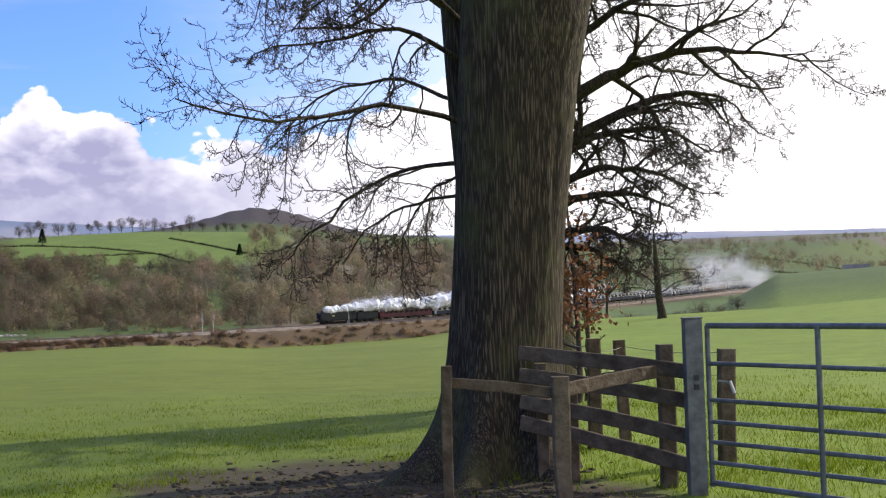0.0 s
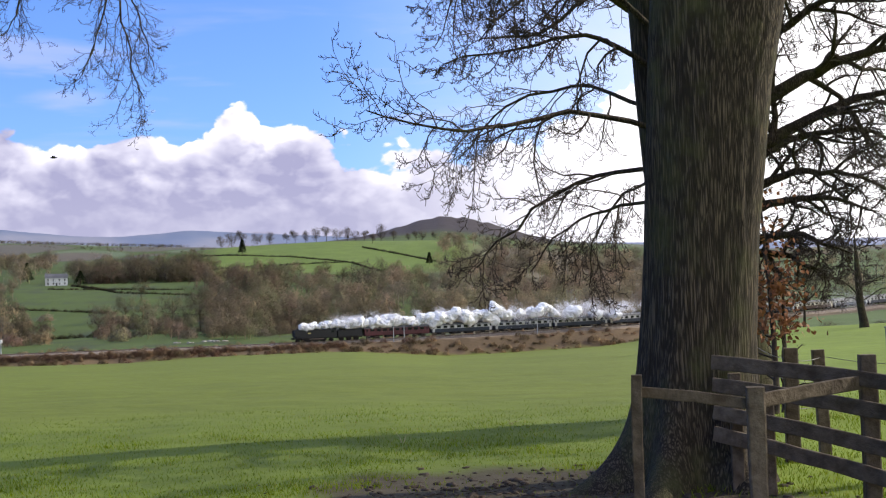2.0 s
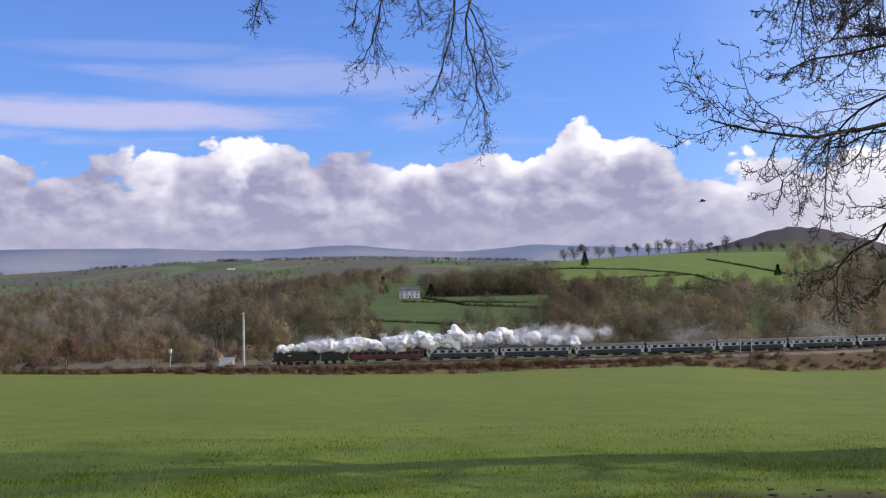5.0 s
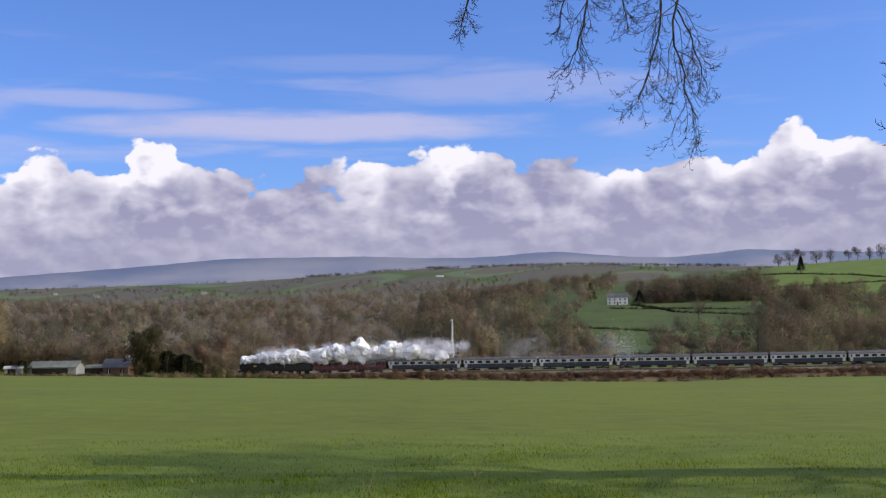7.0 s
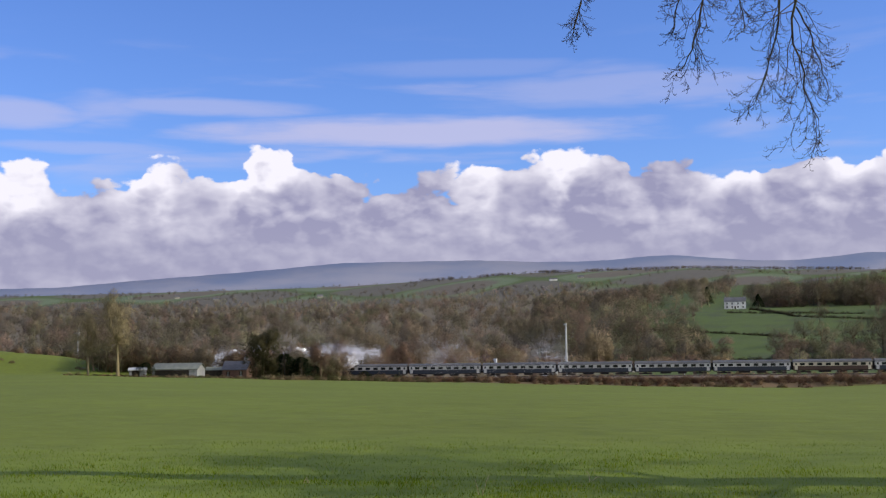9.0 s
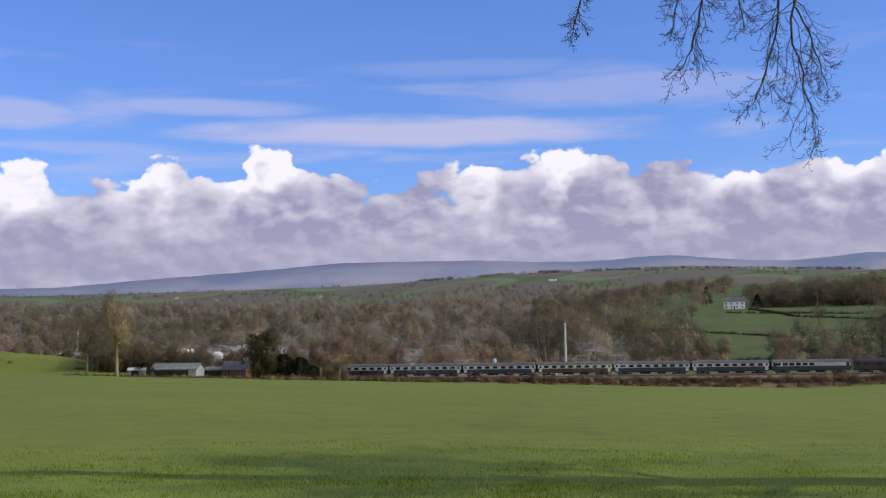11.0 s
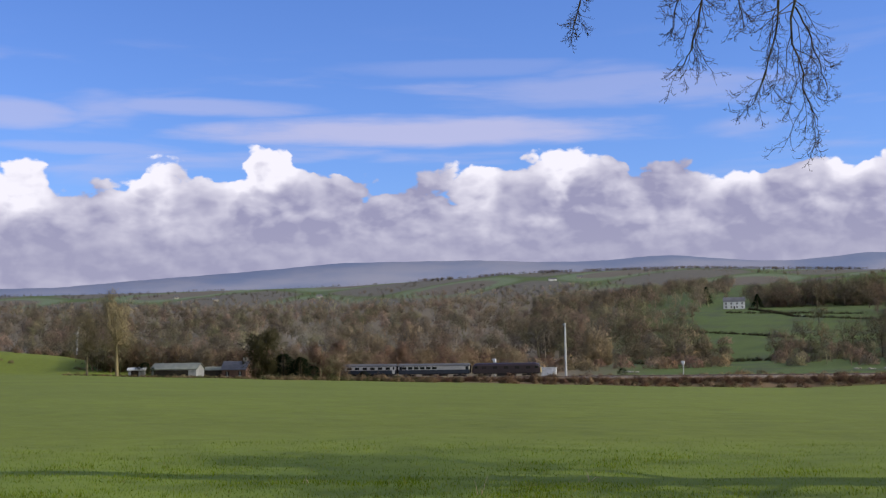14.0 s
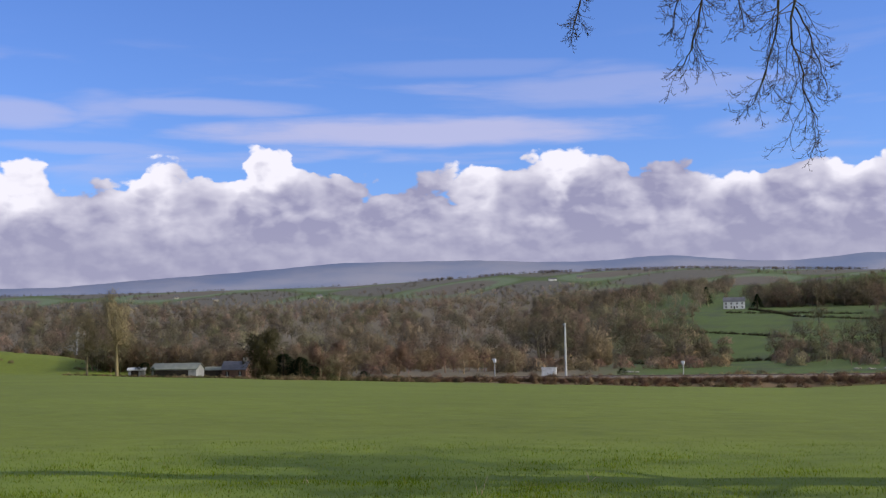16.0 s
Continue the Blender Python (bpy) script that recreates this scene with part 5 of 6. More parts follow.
def steam_material(name, colour_a, colour_b, solid, lo, hi, scale):
    """White vapour; holes open in it by a cloud noise where it is thin."""
    m = bpy.data.materials.new(name)
    m.use_nodes = True
    nt = m.node_tree
    nt.nodes.clear()
    co = nd(nt, "ShaderNodeTexCoord").outputs["Object"]
    n = noise3(nt, co, scale, 5, 0.6, 0.3)
    body = nd(nt, "ShaderNodeBsdfPrincipled")
    nt.links.new(mixc(nt, n, colour_a, colour_b), body.inputs["Base Color"])
    body.inputs["Roughness"].default_value = 1.0
    body.inputs["Specular IOR Level"].default_value = 0.0
    body.inputs["Subsurface Weight"].default_value = 1.0
    body.inputs["Subsurface Radius"].default_value = (1.0, 1.0, 1.0)
    body.inputs["Subsurface Scale"].default_value = 1.2
    bp = nd(nt, "ShaderNodeBump")
    bp.inputs["Strength"].default_value, bp.inputs["Distance"].default_value = 0.6, 0.4
    nt.links.new(n, bp.inputs["Height"])
    nt.links.new(bp.outputs[0], body.inputs["Normal"])
    clear = nd(nt, "ShaderNodeBsdfTransparent")
    mix = nd(nt, "ShaderNodeMixShader")
    nt.links.new(mth(nt, "MULTIPLY", smooth(nt, n, lo, hi), solid), mix.inputs[0])
    nt.links.new(clear.outputs[0], mix.inputs[1])
    nt.links.new(body.outputs[0], mix.inputs[2])
    out = nd(nt, "ShaderNodeOutputMaterial")
    nt.links.new(mix.outputs[0], out.inputs[0])
    return m


STEAM = steam_material("dense_steam", (0.93, 0.91, 0.92), (0.99, 0.97, 0.98), 1.0, 0.22, 0.42, 1.1)


def fleck_material():
    m = bpy.data.materials.new("thin_steam")
    m.use_nodes = True
    nt = m.node_tree
    nt.nodes.clear()
    n = noise3(nt, nd(nt, "ShaderNodeTexCoord").outputs["Object"], 0.8, 4)
    c = mixc(nt, n, (0.80, 0.79, 0.83), (0.94, 0.93, 0.95))
    dif, tra, mix = nd(nt, "ShaderNodeBsdfDiffuse"), nd(nt, "ShaderNodeBsdfTranslucent"), nd(nt, "ShaderNodeMixShader")
    nt.links.new(c, dif.inputs[0])
    nt.links.new(c, tra.inputs[0])
    mix.inputs[0].default_value = 0.5
    nt.links.new(dif.outputs[0], mix.inputs[1])
    nt.links.new(tra.outputs[0], mix.inputs[2])
    nt.links.new(mix.outputs[0], nd(nt, "ShaderNodeOutputMaterial").inputs[0])
    return m


FLECK = fleck_material()


def wisp(rng, radius, stretch, count, size, parent, name="wisp"):
    """Thin vapour: a loose swarm of tiny droplet flakes, denser in its middle and torn by swirls."""
    core = rng.normal(size=(count, 3)) * (0.42 * stretch, 0.42, 0.34)
    core += 0.30 * np.sin(core[:, (1, 2, 0)] * 4.0 + rng.uniform(0, 6, 3))
    c = core * radius
    d1, d2 = rng.normal(size=(count, 3)) * size, rng.normal(size=(count, 3)) * size
    co = np.stack([c, c + d1, c + d2], 1).reshape(-1, 3)
    ob = big_mesh(name, co, np.arange(3 * count), np.full(count, 3), FLECK)
    ob.parent = parent
    return tagged(ob, kind="stuff")


def billow(rng, radius, stretch, sub=4, rough=1.0):
    """A ball of vapour swollen into cauliflower lobes."""
    bm = bmesh.new()
    seed = Vector(rng.uniform(0, 50, 3))
    bmesh.ops.create_icosphere(bm, subdivisions=sub, radius=1.0)
    for v in bm.verts:
        q = v.co.normalized()
        d = 0.75 + rough * (0.55 * noise.noise(q * 1.3 + seed) + 0.42 * (0.5 - abs(noise.noise(q * 2.6 + seed))) + 0.24 * (0.5 - abs(noise.noise(q * 5.5 + seed))) + 0.12 * (0.5 - abs(noise.noise(q * 11 + seed))))
        v.co = Vector((q.x * stretch, q.y, q.z)) * radius * max(0.25, d) * 1.15
    for f in bm.faces:
        f.smooth = True
    return bm


def build_steam():
    """The plume over the train: dense from the chimney, torn into wisps further back. Returns its puffs and their places."""
    rng = np.random.default_rng(44)
    plume = empty_thing("steam_plume", (0, 0, 0), "white billowing steam trailing over the train", "steam")
    puffs = []
    back = 2.2
    while back < 110:
        t = min(1, back / 60)
        r = (0.50 + 0.75 * min(1, t * 1.8)) * rng.uniform(0.6, 1.35)
        thin = back > 50 and rng.uniform() < 0.2 + 0.5 * (back - 50) / 42
        p = wisp(rng, r * 1.6, 1.6, 3000, 0.045, plume) if thin else part("puff", billow(rng, r, 1.45), STEAM, plume)
        z = 4.0 + 0.9 * t ** 0.7 + rng.uniform(-0.7, 1.3) * (0.3 + 0.9 * t) + (1.6 * max(0, math.sin(back * 0.42)) ** 2 if back > 48 else 0)
        puffs.append((p, -back, rng.uniform(-0.5, 0.8), z, rng.uniform(0, 360)))
        back += r * rng.uniform(0.55, 0.85) * (1 if back < 50 else 1.2)
    for k in range(46):
        back = 12 + 110 * rng.uniform() ** 1.3
        p = wisp(rng, rng.uniform(1.0, 2.4), 1.7, 2600, 0.04, plume)
        puffs.append((p, -back, rng.uniform(-1.5, 2.0), 5.2 + rng.uniform(0, 3.4) * min(1, back / 50), rng.uniform(0, 360)))
    for k in range(9):
        p = wisp(rng, rng.uniform(3.0, 5.0), 2.4, 4000, 0.045, plume, "haze")
        puffs.append((p, -rng.uniform(60, 200), rng.uniform(1, 5), 5.0 + rng.uniform(0, 2.5), rng.uniform(0, 360)))
    return plume, puffs


PLUME, PUFFS = build_steam()


def build_drift():
    """Old smoke that still lies over the cutting behind the train."""
    rng = np.random.default_rng(45)
    drift = empty_thing("smoke_drift", ray(-14, -0.2, 500), "pale old smoke lying over the valley", "smoke")
    for k in range(16):
        t = rng.uniform(0, 1)
        c = ray(-12.3 - 3.0 * t + rng.normal() * 0.2, 0.1 + 1.9 * rng.uniform(0, 1) * (1 - 0.65 * t), 470 + rng.uniform(-8, 8))
        p = wisp(rng, rng.uniform(4.0, 7.5), 1.3, 8000, 0.06, drift, "haze")
        p.location = Vector(c) - drift.location
    return drift


DRIFT = build_drift()

# ---- fence, gate and field edge ----
TIMBER = material("weathered_timber", (0.075, 0.052, 0.032), (0.165, 0.125, 0.085), scale=9, rough=0.9, bump=0.35, stretch=(1, 1, 1), patch=(0.6, 1.25))
GALV = material("galvanised_steel", (0.11, 0.115, 0.12), (0.20, 0.205, 0.21), scale=14, rough=0.55, bump=0.04, metal=0.55)
WIRE = material("fence_wire", (0.10, 0.09, 0.08), (0.2, 0.19, 0.18), scale=30, rough=0.5, bump=0.0, metal=0.6)
BLACK = material("black_iron", (0.012, 0.012, 0.012), (0.03, 0.03, 0.03), scale=20, rough=0.6, bump=0.05)


def beam(name, a, b, width, depth, mat, parent, rng, bow=0.012, bevel=0.008):
    """A sawn timber from a to b, slightly bowed and twisted; width is upright."""
    a, b = Vector(a), Vector(b)
    d = (b - a).normalized()
    up = Vector((0, 0, 1)) if abs(d.z) < 0.9 else Vector((0, 1, 0))
    side = d.cross(up).normalized()
    up = side.cross(d).normalized()
    bm = bmesh.new()
    n = 7
    secs = []
    for i in range(n):
        t = i / (n - 1)
        c = a + (b - a) * t + up * bow * math.sin(math.pi * t) * rng.uniform(0.5, 1.2) + side * rng.normal() * 0.003
        w, h = depth / 2 * rng.uniform(0.94, 1.05), width / 2 * rng.uniform(0.95, 1.05)
        secs.append([c + side * x + up * y for x, y in ((-w, -h * .85), (-w, h * .85), (-w * .8, h), (w * .8, h), (w, h * .85), (w, -h * .85), (w * .8, -h), (-w * .8, -h))])
    bm_skin(bm, secs)
    ob = part(name, bm, mat, None)
    return under(ob, parent) if parent else ob


def build_fence():
    rng = np.random.default_rng(6)
    base = spot(-8, 9.6)
    fence = empty_thing("rail_fence", base, "weathered brown post and rail fence, four rails, beside the tree", "fence")
    ends = ((0.90, 1.04), (0.68, 0.86), (0.41, 0.64), (0.19, 0.47))
    for zr, zl in ends:
        a, b = Vector((*polar(-11.75, 9.25), zr)), Vector((*polar(-3.9, 9.85), zl))
        beam("rail", a, b, 0.115, 0.04, TIMBER, fence, rng)
    for az, r, top, w in ((-10.75, 9.45, 1.10, 0.12), (-6.3, 9.75, 0.86, 0.10), (-4.9, 9.85, 0.95, 0.10)):
        x, y = polar(az, r)
        g = ground_at(x, y)
        beam("post", (x, y, g - 0.3), (x, y, top), w, w, TIMBER, fence, rng, bow=0.004)
    pen = empty_thing("pen_fence", spot(-4, 8.3), "small timber pen of thin posts and single rails round the tree", "fence")
    for az, r, top, w in ((-0.3, 8.2, 1.05, 0.075), (-5.75, 8.3, 0.95, 0.115)):
        x, y = polar(az, r)
        beam("post", (x, y, ground_at(x, y) - 0.3), (x + 0.01, y, top), w, w, TIMBER, pen, rng, bow=0.004)
    beam("rail", (*polar(-0.4, 8.26), 0.93), (*polar(-5.6, 8.36), 0.83), 0.075, 0.03, TIMBER, pen, rng)
    beam("rail", (*polar(-5.5, 8.40), 0.83), (*polar(-10.4, 9.35), 0.90), 0.10, 0.035, TIMBER, pen, rng)
    wire = empty_thing("wire_fence", spot(-9, 11.8), "old wire fence on rough timber posts along the gate field", "fence")
    tops = []
    for az, r, top, w in ((-13.4, 10.7, 0.99, 0.14), (-8.85, 12.3, 1.02, 0.11), (-7.35, 11.6, 1.07, 0.13), (-5.9, 15.5, 1.0, 0.1), (-5.2, 20, 0.9, 0.1)):
        x, y = polar(az, r)
        g = ground_at(x, y)
        beam("post", (x, y, g - 0.3), (x + rng.normal() * 0.02, y, top), w, w, TIMBER, wire, rng, bow=0.004)
        tops.append((x, y, g))
    for a, b in zip(tops, tops[1:]):
        for h in (0.25, 0.5, 0.75, 0.95):
            wd = Wood()
            pts = [Vector((*a[:2], a[2] + h)).lerp(Vector((*b[:2], b[2] + h)), t) - Vector((0, 0, 0.03 * math.sin(math.pi * t))) for t in np.linspace(0, 1, 6)]
            wd.limb([tuple(p) for p in pts], [0.0035] * 6, 4)
            under(wd.build("strand", WIRE), wire)


def tube(name, a, b, r, mat, parent, sides=10):
    wd = Wood()
    wd.limb([tuple(a), tuple((Vector(a) + Vector(b)) / 2), tuple(b)], [r] * 3, sides)
    return under(wd.build(name, mat), parent)


def build_gate():
    hinge = Vector((*polar(-12.75, 9.08), 0))
    far = Vector((*polar(-20.4, 8.25), 0))
    d = (far - hinge).normalized()
    end = hinge + d * 3.3
    post = empty_thing("gate_post", (*polar(-12.05, 9.1), 0), "square galvanised steel gate post with black latch fittings", "gate post")
    x, y = polar(-12.05, 9.1)
    bm = bmesh.new()
    bm_box(bm, x - 0.065, x + 0.065, y - 0.065, y + 0.065, -0.4, 1.30)
    under(part("shaft", bm, GALV, None, bevel=0.006), post)
    bm = bmesh.new()
    bm_box(bm, x - 0.07, x + 0.07, y - 0.07, y + 0.07, 1.302, 1.315)
    under(part("cap", bm, GALV, None, bevel=0.004), post)
    for z in (0.80, 0.87):
        bm = bmesh.new()
        bm_box(bm, x - 0.012, x + 0.022, y - 0.085, y - 0.066, z - 0.02, z + 0.02)
        under(part("bolt_hole", bm, BLACK, None), post)
    gate = empty_thing("field_gate", hinge, "galvanised steel seven-bar field gate, closed", "gate")
    for z in (1.25, 0.97, 0.70, 0.54, 0.39, 0.24, 0.09):
        r = 0.022 if z in (1.25, 0.09) else 0.017
        tube("bar", hinge + Vector((0, 0, z)), end + Vector((0, 0, z)), r, GALV, gate)
    for t in (0.0, 0.285, 0.64, 1.0):
        p = hinge + d * 3.3 * t + Vector((0, -0.024 if 0 < t < 1 else 0, 0))
        tube("upright", p + Vector((0, 0, 0.06)), p + Vector((0, 0, 1.25)), 0.02, GALV, gate)
    p = hinge + Vector((0.05, -0.04, 0.84))
    tube("latch", p, p + Vector((0.09, -0.02, -0.01)), 0.010, GALV, gate, 6)
    tube("latch_handle", p + Vector((0.09, -0.02, 0)), p + Vector((0.12, -0.03, -0.09)), 0.012, PALE, gate, 6)


build_fence()
build_gate()

# ---- lineside things and buildings ----
SLATE = material("slate_roof", (0.085, 0.085, 0.095), (0.16, 0.16, 0.17), scale=3, rough=0.7, bump=0.15)
RUSTY = material("tin_roof", (0.13, 0.14, 0.11), (0.22, 0.23, 0.18), scale=1.2, rough=0.6, bump=0.08, patch=(0.6, 1.2))
TIN = material("tin_wall", (0.22, 0.22, 0.22), (0.34, 0.34, 0.34), scale=1.5, rough=0.6, bump=0.06)
BRICK = material("old_brick", (0.10, 0.055, 0.04), (0.18, 0.105, 0.075), scale=4, rough=0.9, bump=0.3)
RENDER_W = material("white_render", (0.62, 0.61, 0.57), (0.80, 0.79, 0.75), scale=1.5, rough=0.85, bump=0.08)
STONE = material("pale_stone", (0.26, 0.24, 0.20), (0.44, 0.41, 0.35), scale=2.5, rough=0.9, bump=0.4)
# dark timber; also painted in for the shade inside open fronts
SHADE = material("dark_timber_and_shade", (0.020, 0.016, 0.012), (0.05, 0.04, 0.03), scale=2, rough=0.9, bump=0.2)


def house_thing(name, az, r, turn, length, depth, eaves, ridge, wall, roof, label, category, windows=(), chimneys=(), doors=()):
    """A gabled building in its own space: length along x, front towards -y."""
    p = spot(az, r)
    lo = min(ground_at(p.x + dx, p.y + dy) for dx in (-length / 2, length / 2) for dy in (-depth / 2, depth / 2))
    thing = empty_thing(name, (p.x, p.y, lo), label, category)
    thing.rotation_euler = (0, 0, radians(turn))
    l, d = length / 2, depth / 2
    bm = bmesh.new()
    bm_skin(bm, [[(x, -d, -0.4), (x, -d, eaves), (x, 0, ridge), (x, d, eaves), (x, d, -0.4)] for x in (-l, l)])
    part("wall", bm, wall, thing)
    for sgn in (1, -1):
        bm = bmesh.new()
        k = (ridge - eaves) / d
        o = 0.3
        secs = [[(x, sgn * (d + o), eaves - k * o + 0.03), (x, sgn * (d + o), eaves - k * o + 0.18), (x, 0, ridge + 0.20), (x, 0, ridge + 0.04)] for x in (-l - 0.25, l + 0.25)]
        bm_skin(bm, secs)
        part("roof", bm, roof, thing)
    for x, z, w, h in windows:
        bm = bmesh.new()
        bm_box(bm, x - w / 2, x + w / 2, -d - 0.03, -d - 0.004, z - h / 2, z + h / 2)
        win = part("window", bm, GLASS, thing)
        bm = bmesh.new()
        bm_box(bm, x - w / 2 - 0.1, x + w / 2 + 0.1, -d - 0.12, -d - 0.004, z - h / 2 - 0.14, z - h / 2)
        part("sill", bm, STONE, win)
        bm = bmesh.new()
        bm_box(bm, x - 0.04, x + 0.04, -d - 0.05, -d - 0.031, z - h / 2, z + h / 2)
        part("mullion", bm, WHITE, win)
    for x, w, h, m in doors:
        bm = bmesh.new()
        bm_box(bm, x - w / 2, x + w / 2, -d - 0.05, -d - 0.004, -0.1, h)
        part("door", bm, m, thing)
    for x in chimneys:
        bm = bmesh.new()
        bm_box(bm, x - 0.4, x + 0.4, -0.35, 0.35, ridge - 0.5, ridge + 1.2)
        ch = part("chimney", bm, STONE, thing)
        for dx in (-0.2, 0.2):
            bm = bmesh.new()
            bm_box(bm, x + dx - 0.1, x + dx + 0.1, -0.1, 0.1, ridge + 1.2, ridge + 1.55)
            part("chimney_pot", bm, BRICK, ch)
    return thing


house_thing("white_house", 26.65, 790, 27, 13.5, 7, 5.0, 7.6, RENDER_W, SLATE, "white rendered farmhouse with a slate roof among bare trees", "house",
            [(x, z, 0.9, 1.1) for x in (-5, -1.8, 1.8, 5) for z in (1.5, 3.7)], (-6, 6), [(0.1, 1.0, 2.0, SHADE)])
# barn and lean-to stand open: a flat dark panel imitates the shade within
house_thing("barn", 52.9, 283, 36, 10.5, 6.5, 2.1, 3.3, TIN, RUSTY, "low barn with a greenish tin roof and pale gable", "barn", [], (), [(-0.6, 8.0, 1.9, SHADE)])
house_thing("shed", 54.75, 276, 50, 3.6, 2.6, 1.6, 2.0, TIN, PALE, "small pale tin shed beside the barn", "shed", [], (), [(-0.4, 1.6, 1.6, SHADE)])
house_thing("shed", 51.3, 300, 58, 5.0, 3.0, 2.0, 2.6, SHADE, RUSTY, "low dark open lean-to shed between barn and house", "shed", [], (), [(0, 3.0, 1.7, SHADE)])
house_thing("brick_house", 50.2, 297, 34, 6.0, 5.0, 2.4, 4.2, BRICK, SLATE, "old brick cottage half hidden by a dark tree", "house", [(x, 1.4, 0.8, 1.0) for x in (-1.6, 1.6)], (2.2,))
for az, r, ln in ((35.1, 2450, 16), (33.8, 2500, 12), (30.6, 2700, 10), (46.3, 2350, 12), (51.2, 2300, 12), (53.0, 2450, 10), (-19.5, 900, 18)):
    house_thing("farmhouse", az, r, az + 8, ln, 7, 4.0, 6.5, STONE if ln < 14 else RENDER_W, SLATE, "distant pale farmhouse among fields", "house", [(x, 2.2, 1.2, 1.3) for x in (-3, 0, 3)])


def lineside_cabinet():
    x, y, z, h = on_line(324 * math.tan(radians(35.5 - 31)), 11.0)
    g = ground_at(x, y)
    thing = empty_thing("relay_cabinet", (x, y, g), "white lineside equipment cabinet with a flat roof", "cabinet")
    thing.rotation_euler = (0, 0, radians(31))
    bm = bmesh.new()
    bm_box(bm, -2.0, 2.0, -1.2, 1.2, -0.3, 2.75)
    part("body", bm, WHITE, thing, bevel=0.04)
    bm = bmesh.new()
    bm_box(bm, -2.15, 2.15, -1.35, 1.35, 2.752, 2.92)
    part("roof", bm, PALE, thing, bevel=0.03)
    for x0 in (-0.9, 0.9):
        bm = bmesh.new()
        bm_box(bm, x0 - 0.7, x0 + 0.7, -1.24, -1.204, 0.1, 2.4)
        d = part("door", bm, WHITE, thing)
        bm = bmesh.new()
        bm_box(bm, x0 + 0.5, x0 + 0.58, -1.30, -1.242, 1.1, 1.35)
        part("handle", bm, DARK, d)


def mast(name, az, w, height, r, label, cross=0.0, lamp=0.0, bulge=0.0):
    """An upright post by the line, with what it carries."""
    s = 324 * math.tan(radians(az - 31))
    x, y, z, h = on_line(s, w)
    g = ground_at(x, y)
    thing = empty_thing(name, (x, y, g), label, "mast")
    wd = Wood()
    wd.limb([(0, 0, -0.5), (0, 0, height * 0.5), (0, 0, height)], [r * 1.15, r, r * 0.85], 10)
    wd.build("pole", PALE, thing)
    if cross:
        bm = bmesh.new()
        bm_box(bm, -cross, cross, -0.07, 0.07, height - 0.9, height - 0.7)
        part("crossarm", bm, DARK, thing)
        bm = bmesh.new()
        bm_box(bm, -0.55, 0.05, -0.3, 0.3, height - 0.6, height - 0.2)
        part("head", bm, PALE, thing)
    if lamp:
        bm = bmesh.new()
        bm_box(bm, -lamp, lamp, -0.2, 0.2, height - 0.2, height + 2.2 * lamp)
        part("signal_head", bm, WHITE, thing, bevel=0.06)
        bm = bmesh.new()
        bm_box(bm, -lamp * 1.8, -lamp, -0.12, 0.12, height + lamp, height + 2.0 * lamp)
        part("hood", bm, WHITE, thing)
    if bulge:
        bm = bmesh.new()
        bm_disc(bm, 0, -bulge, bulge, height - 0.4, 0.3, 12)
        part("rotor_hub", bm, PALE, thing)
        for k in range(3):
            bm = bmesh.new()
            bm_box(bm, -0.12, 0.12, -0.05, 0.05, 0, 2.0)
            b = part("blade", bm, PALE, thing)
            b.matrix_basis = pose(0, 0, height - 0.4, 0, 120 * k + 25, 0)


lineside_cabinet()
mast("lineside_pole", 34.65, 9.0, 15.2, 0.30, "tall pale lineside radio mast", cross=0.5)
mast("signal_post", 38.15, 10.0, 4.6, 0.12, "white railway signal on a post", lamp=0.42)
mast("signal_post", 29.0, 10.0, 3.6, 0.12, "white railway signal on a post", lamp=0.34)
mast("fence_pole", 11.4, -5.0, 6.0, 0.10, "thin pale pole beside the line")
mast("fence_pole", 10.9, -5.0, 5.6, 0.10, "thin pale pole beside the line")
mast("fence_pole", 4.5, -4.6, 6.0, 0.10, "thin pale pole beside the line")
mast("wind_turbine", 58.95, 22.0, 15.0, 0.22, "small pale wind turbine behind the mound", bulge=0.35)


def stone_trough(az, r, size, label, name="rubble"):
    rng = np.random.default_rng(int(r))
    thing = empty_thing(name, spot(az, r), label, "rubble")
    for k in range(9):
        bm = bmesh.new()
        geo = bmesh.ops.create_icosphere(bm, subdivisions=2, radius=size * rng.uniform(0.3, 0.6))
        for v in geo["verts"]:
            v.co *= 1 + 0.35 * noise.noise(v.co * 1.7 + Vector((k, r, 0)))
            v.co.z *= 0.6
        b = part("boulder", bm, STONE, thing)
        b.location = (rng.uniform(-3, 3) * size, rng.uniform(-1, 1) * size, 0.1)


stone_trough(19.6, 372, 1.4, "pale heap of rubble beyond the line")
stone_trough(21.0, 370, 1.0, "pale heap of rubble beyond the line")
stone_trough(31.5, 372, 0.9, "pale heap of rubble beyond the line")


def build_bird():
    thing = empty_thing("bird", (0, 0, 0), "dark bird gliding across the sky", "bird")
    wd = Wood()
    wd.limb([(-0.2, 0, 0), (-0.05, 0, 0), (0.12, 0, 0.01), (0.22, 0, 0.03)], [0.015, 0.05, 0.045, 0.012], 8)
    wd.build("body", BLACK, thing)
    for sgn in (1, -1):
        bm = bmesh.new()
        bm_skin(bm, [[(0.08 - a, sgn * y, z + dz) for a, dz in ((0, 0), (0.16 * c, 0.0), (0.16 * c, 0.012), (0, 0.012))] for y, z, c in ((0.03, 0.02, 1), (0.25, 0.10, 1.1), (0.5, 0.06, 0.4))])
        part("wing", bm, BLACK, thing)
    return thing


BIRD = build_bird()

# ---- foreground grass and litter ----


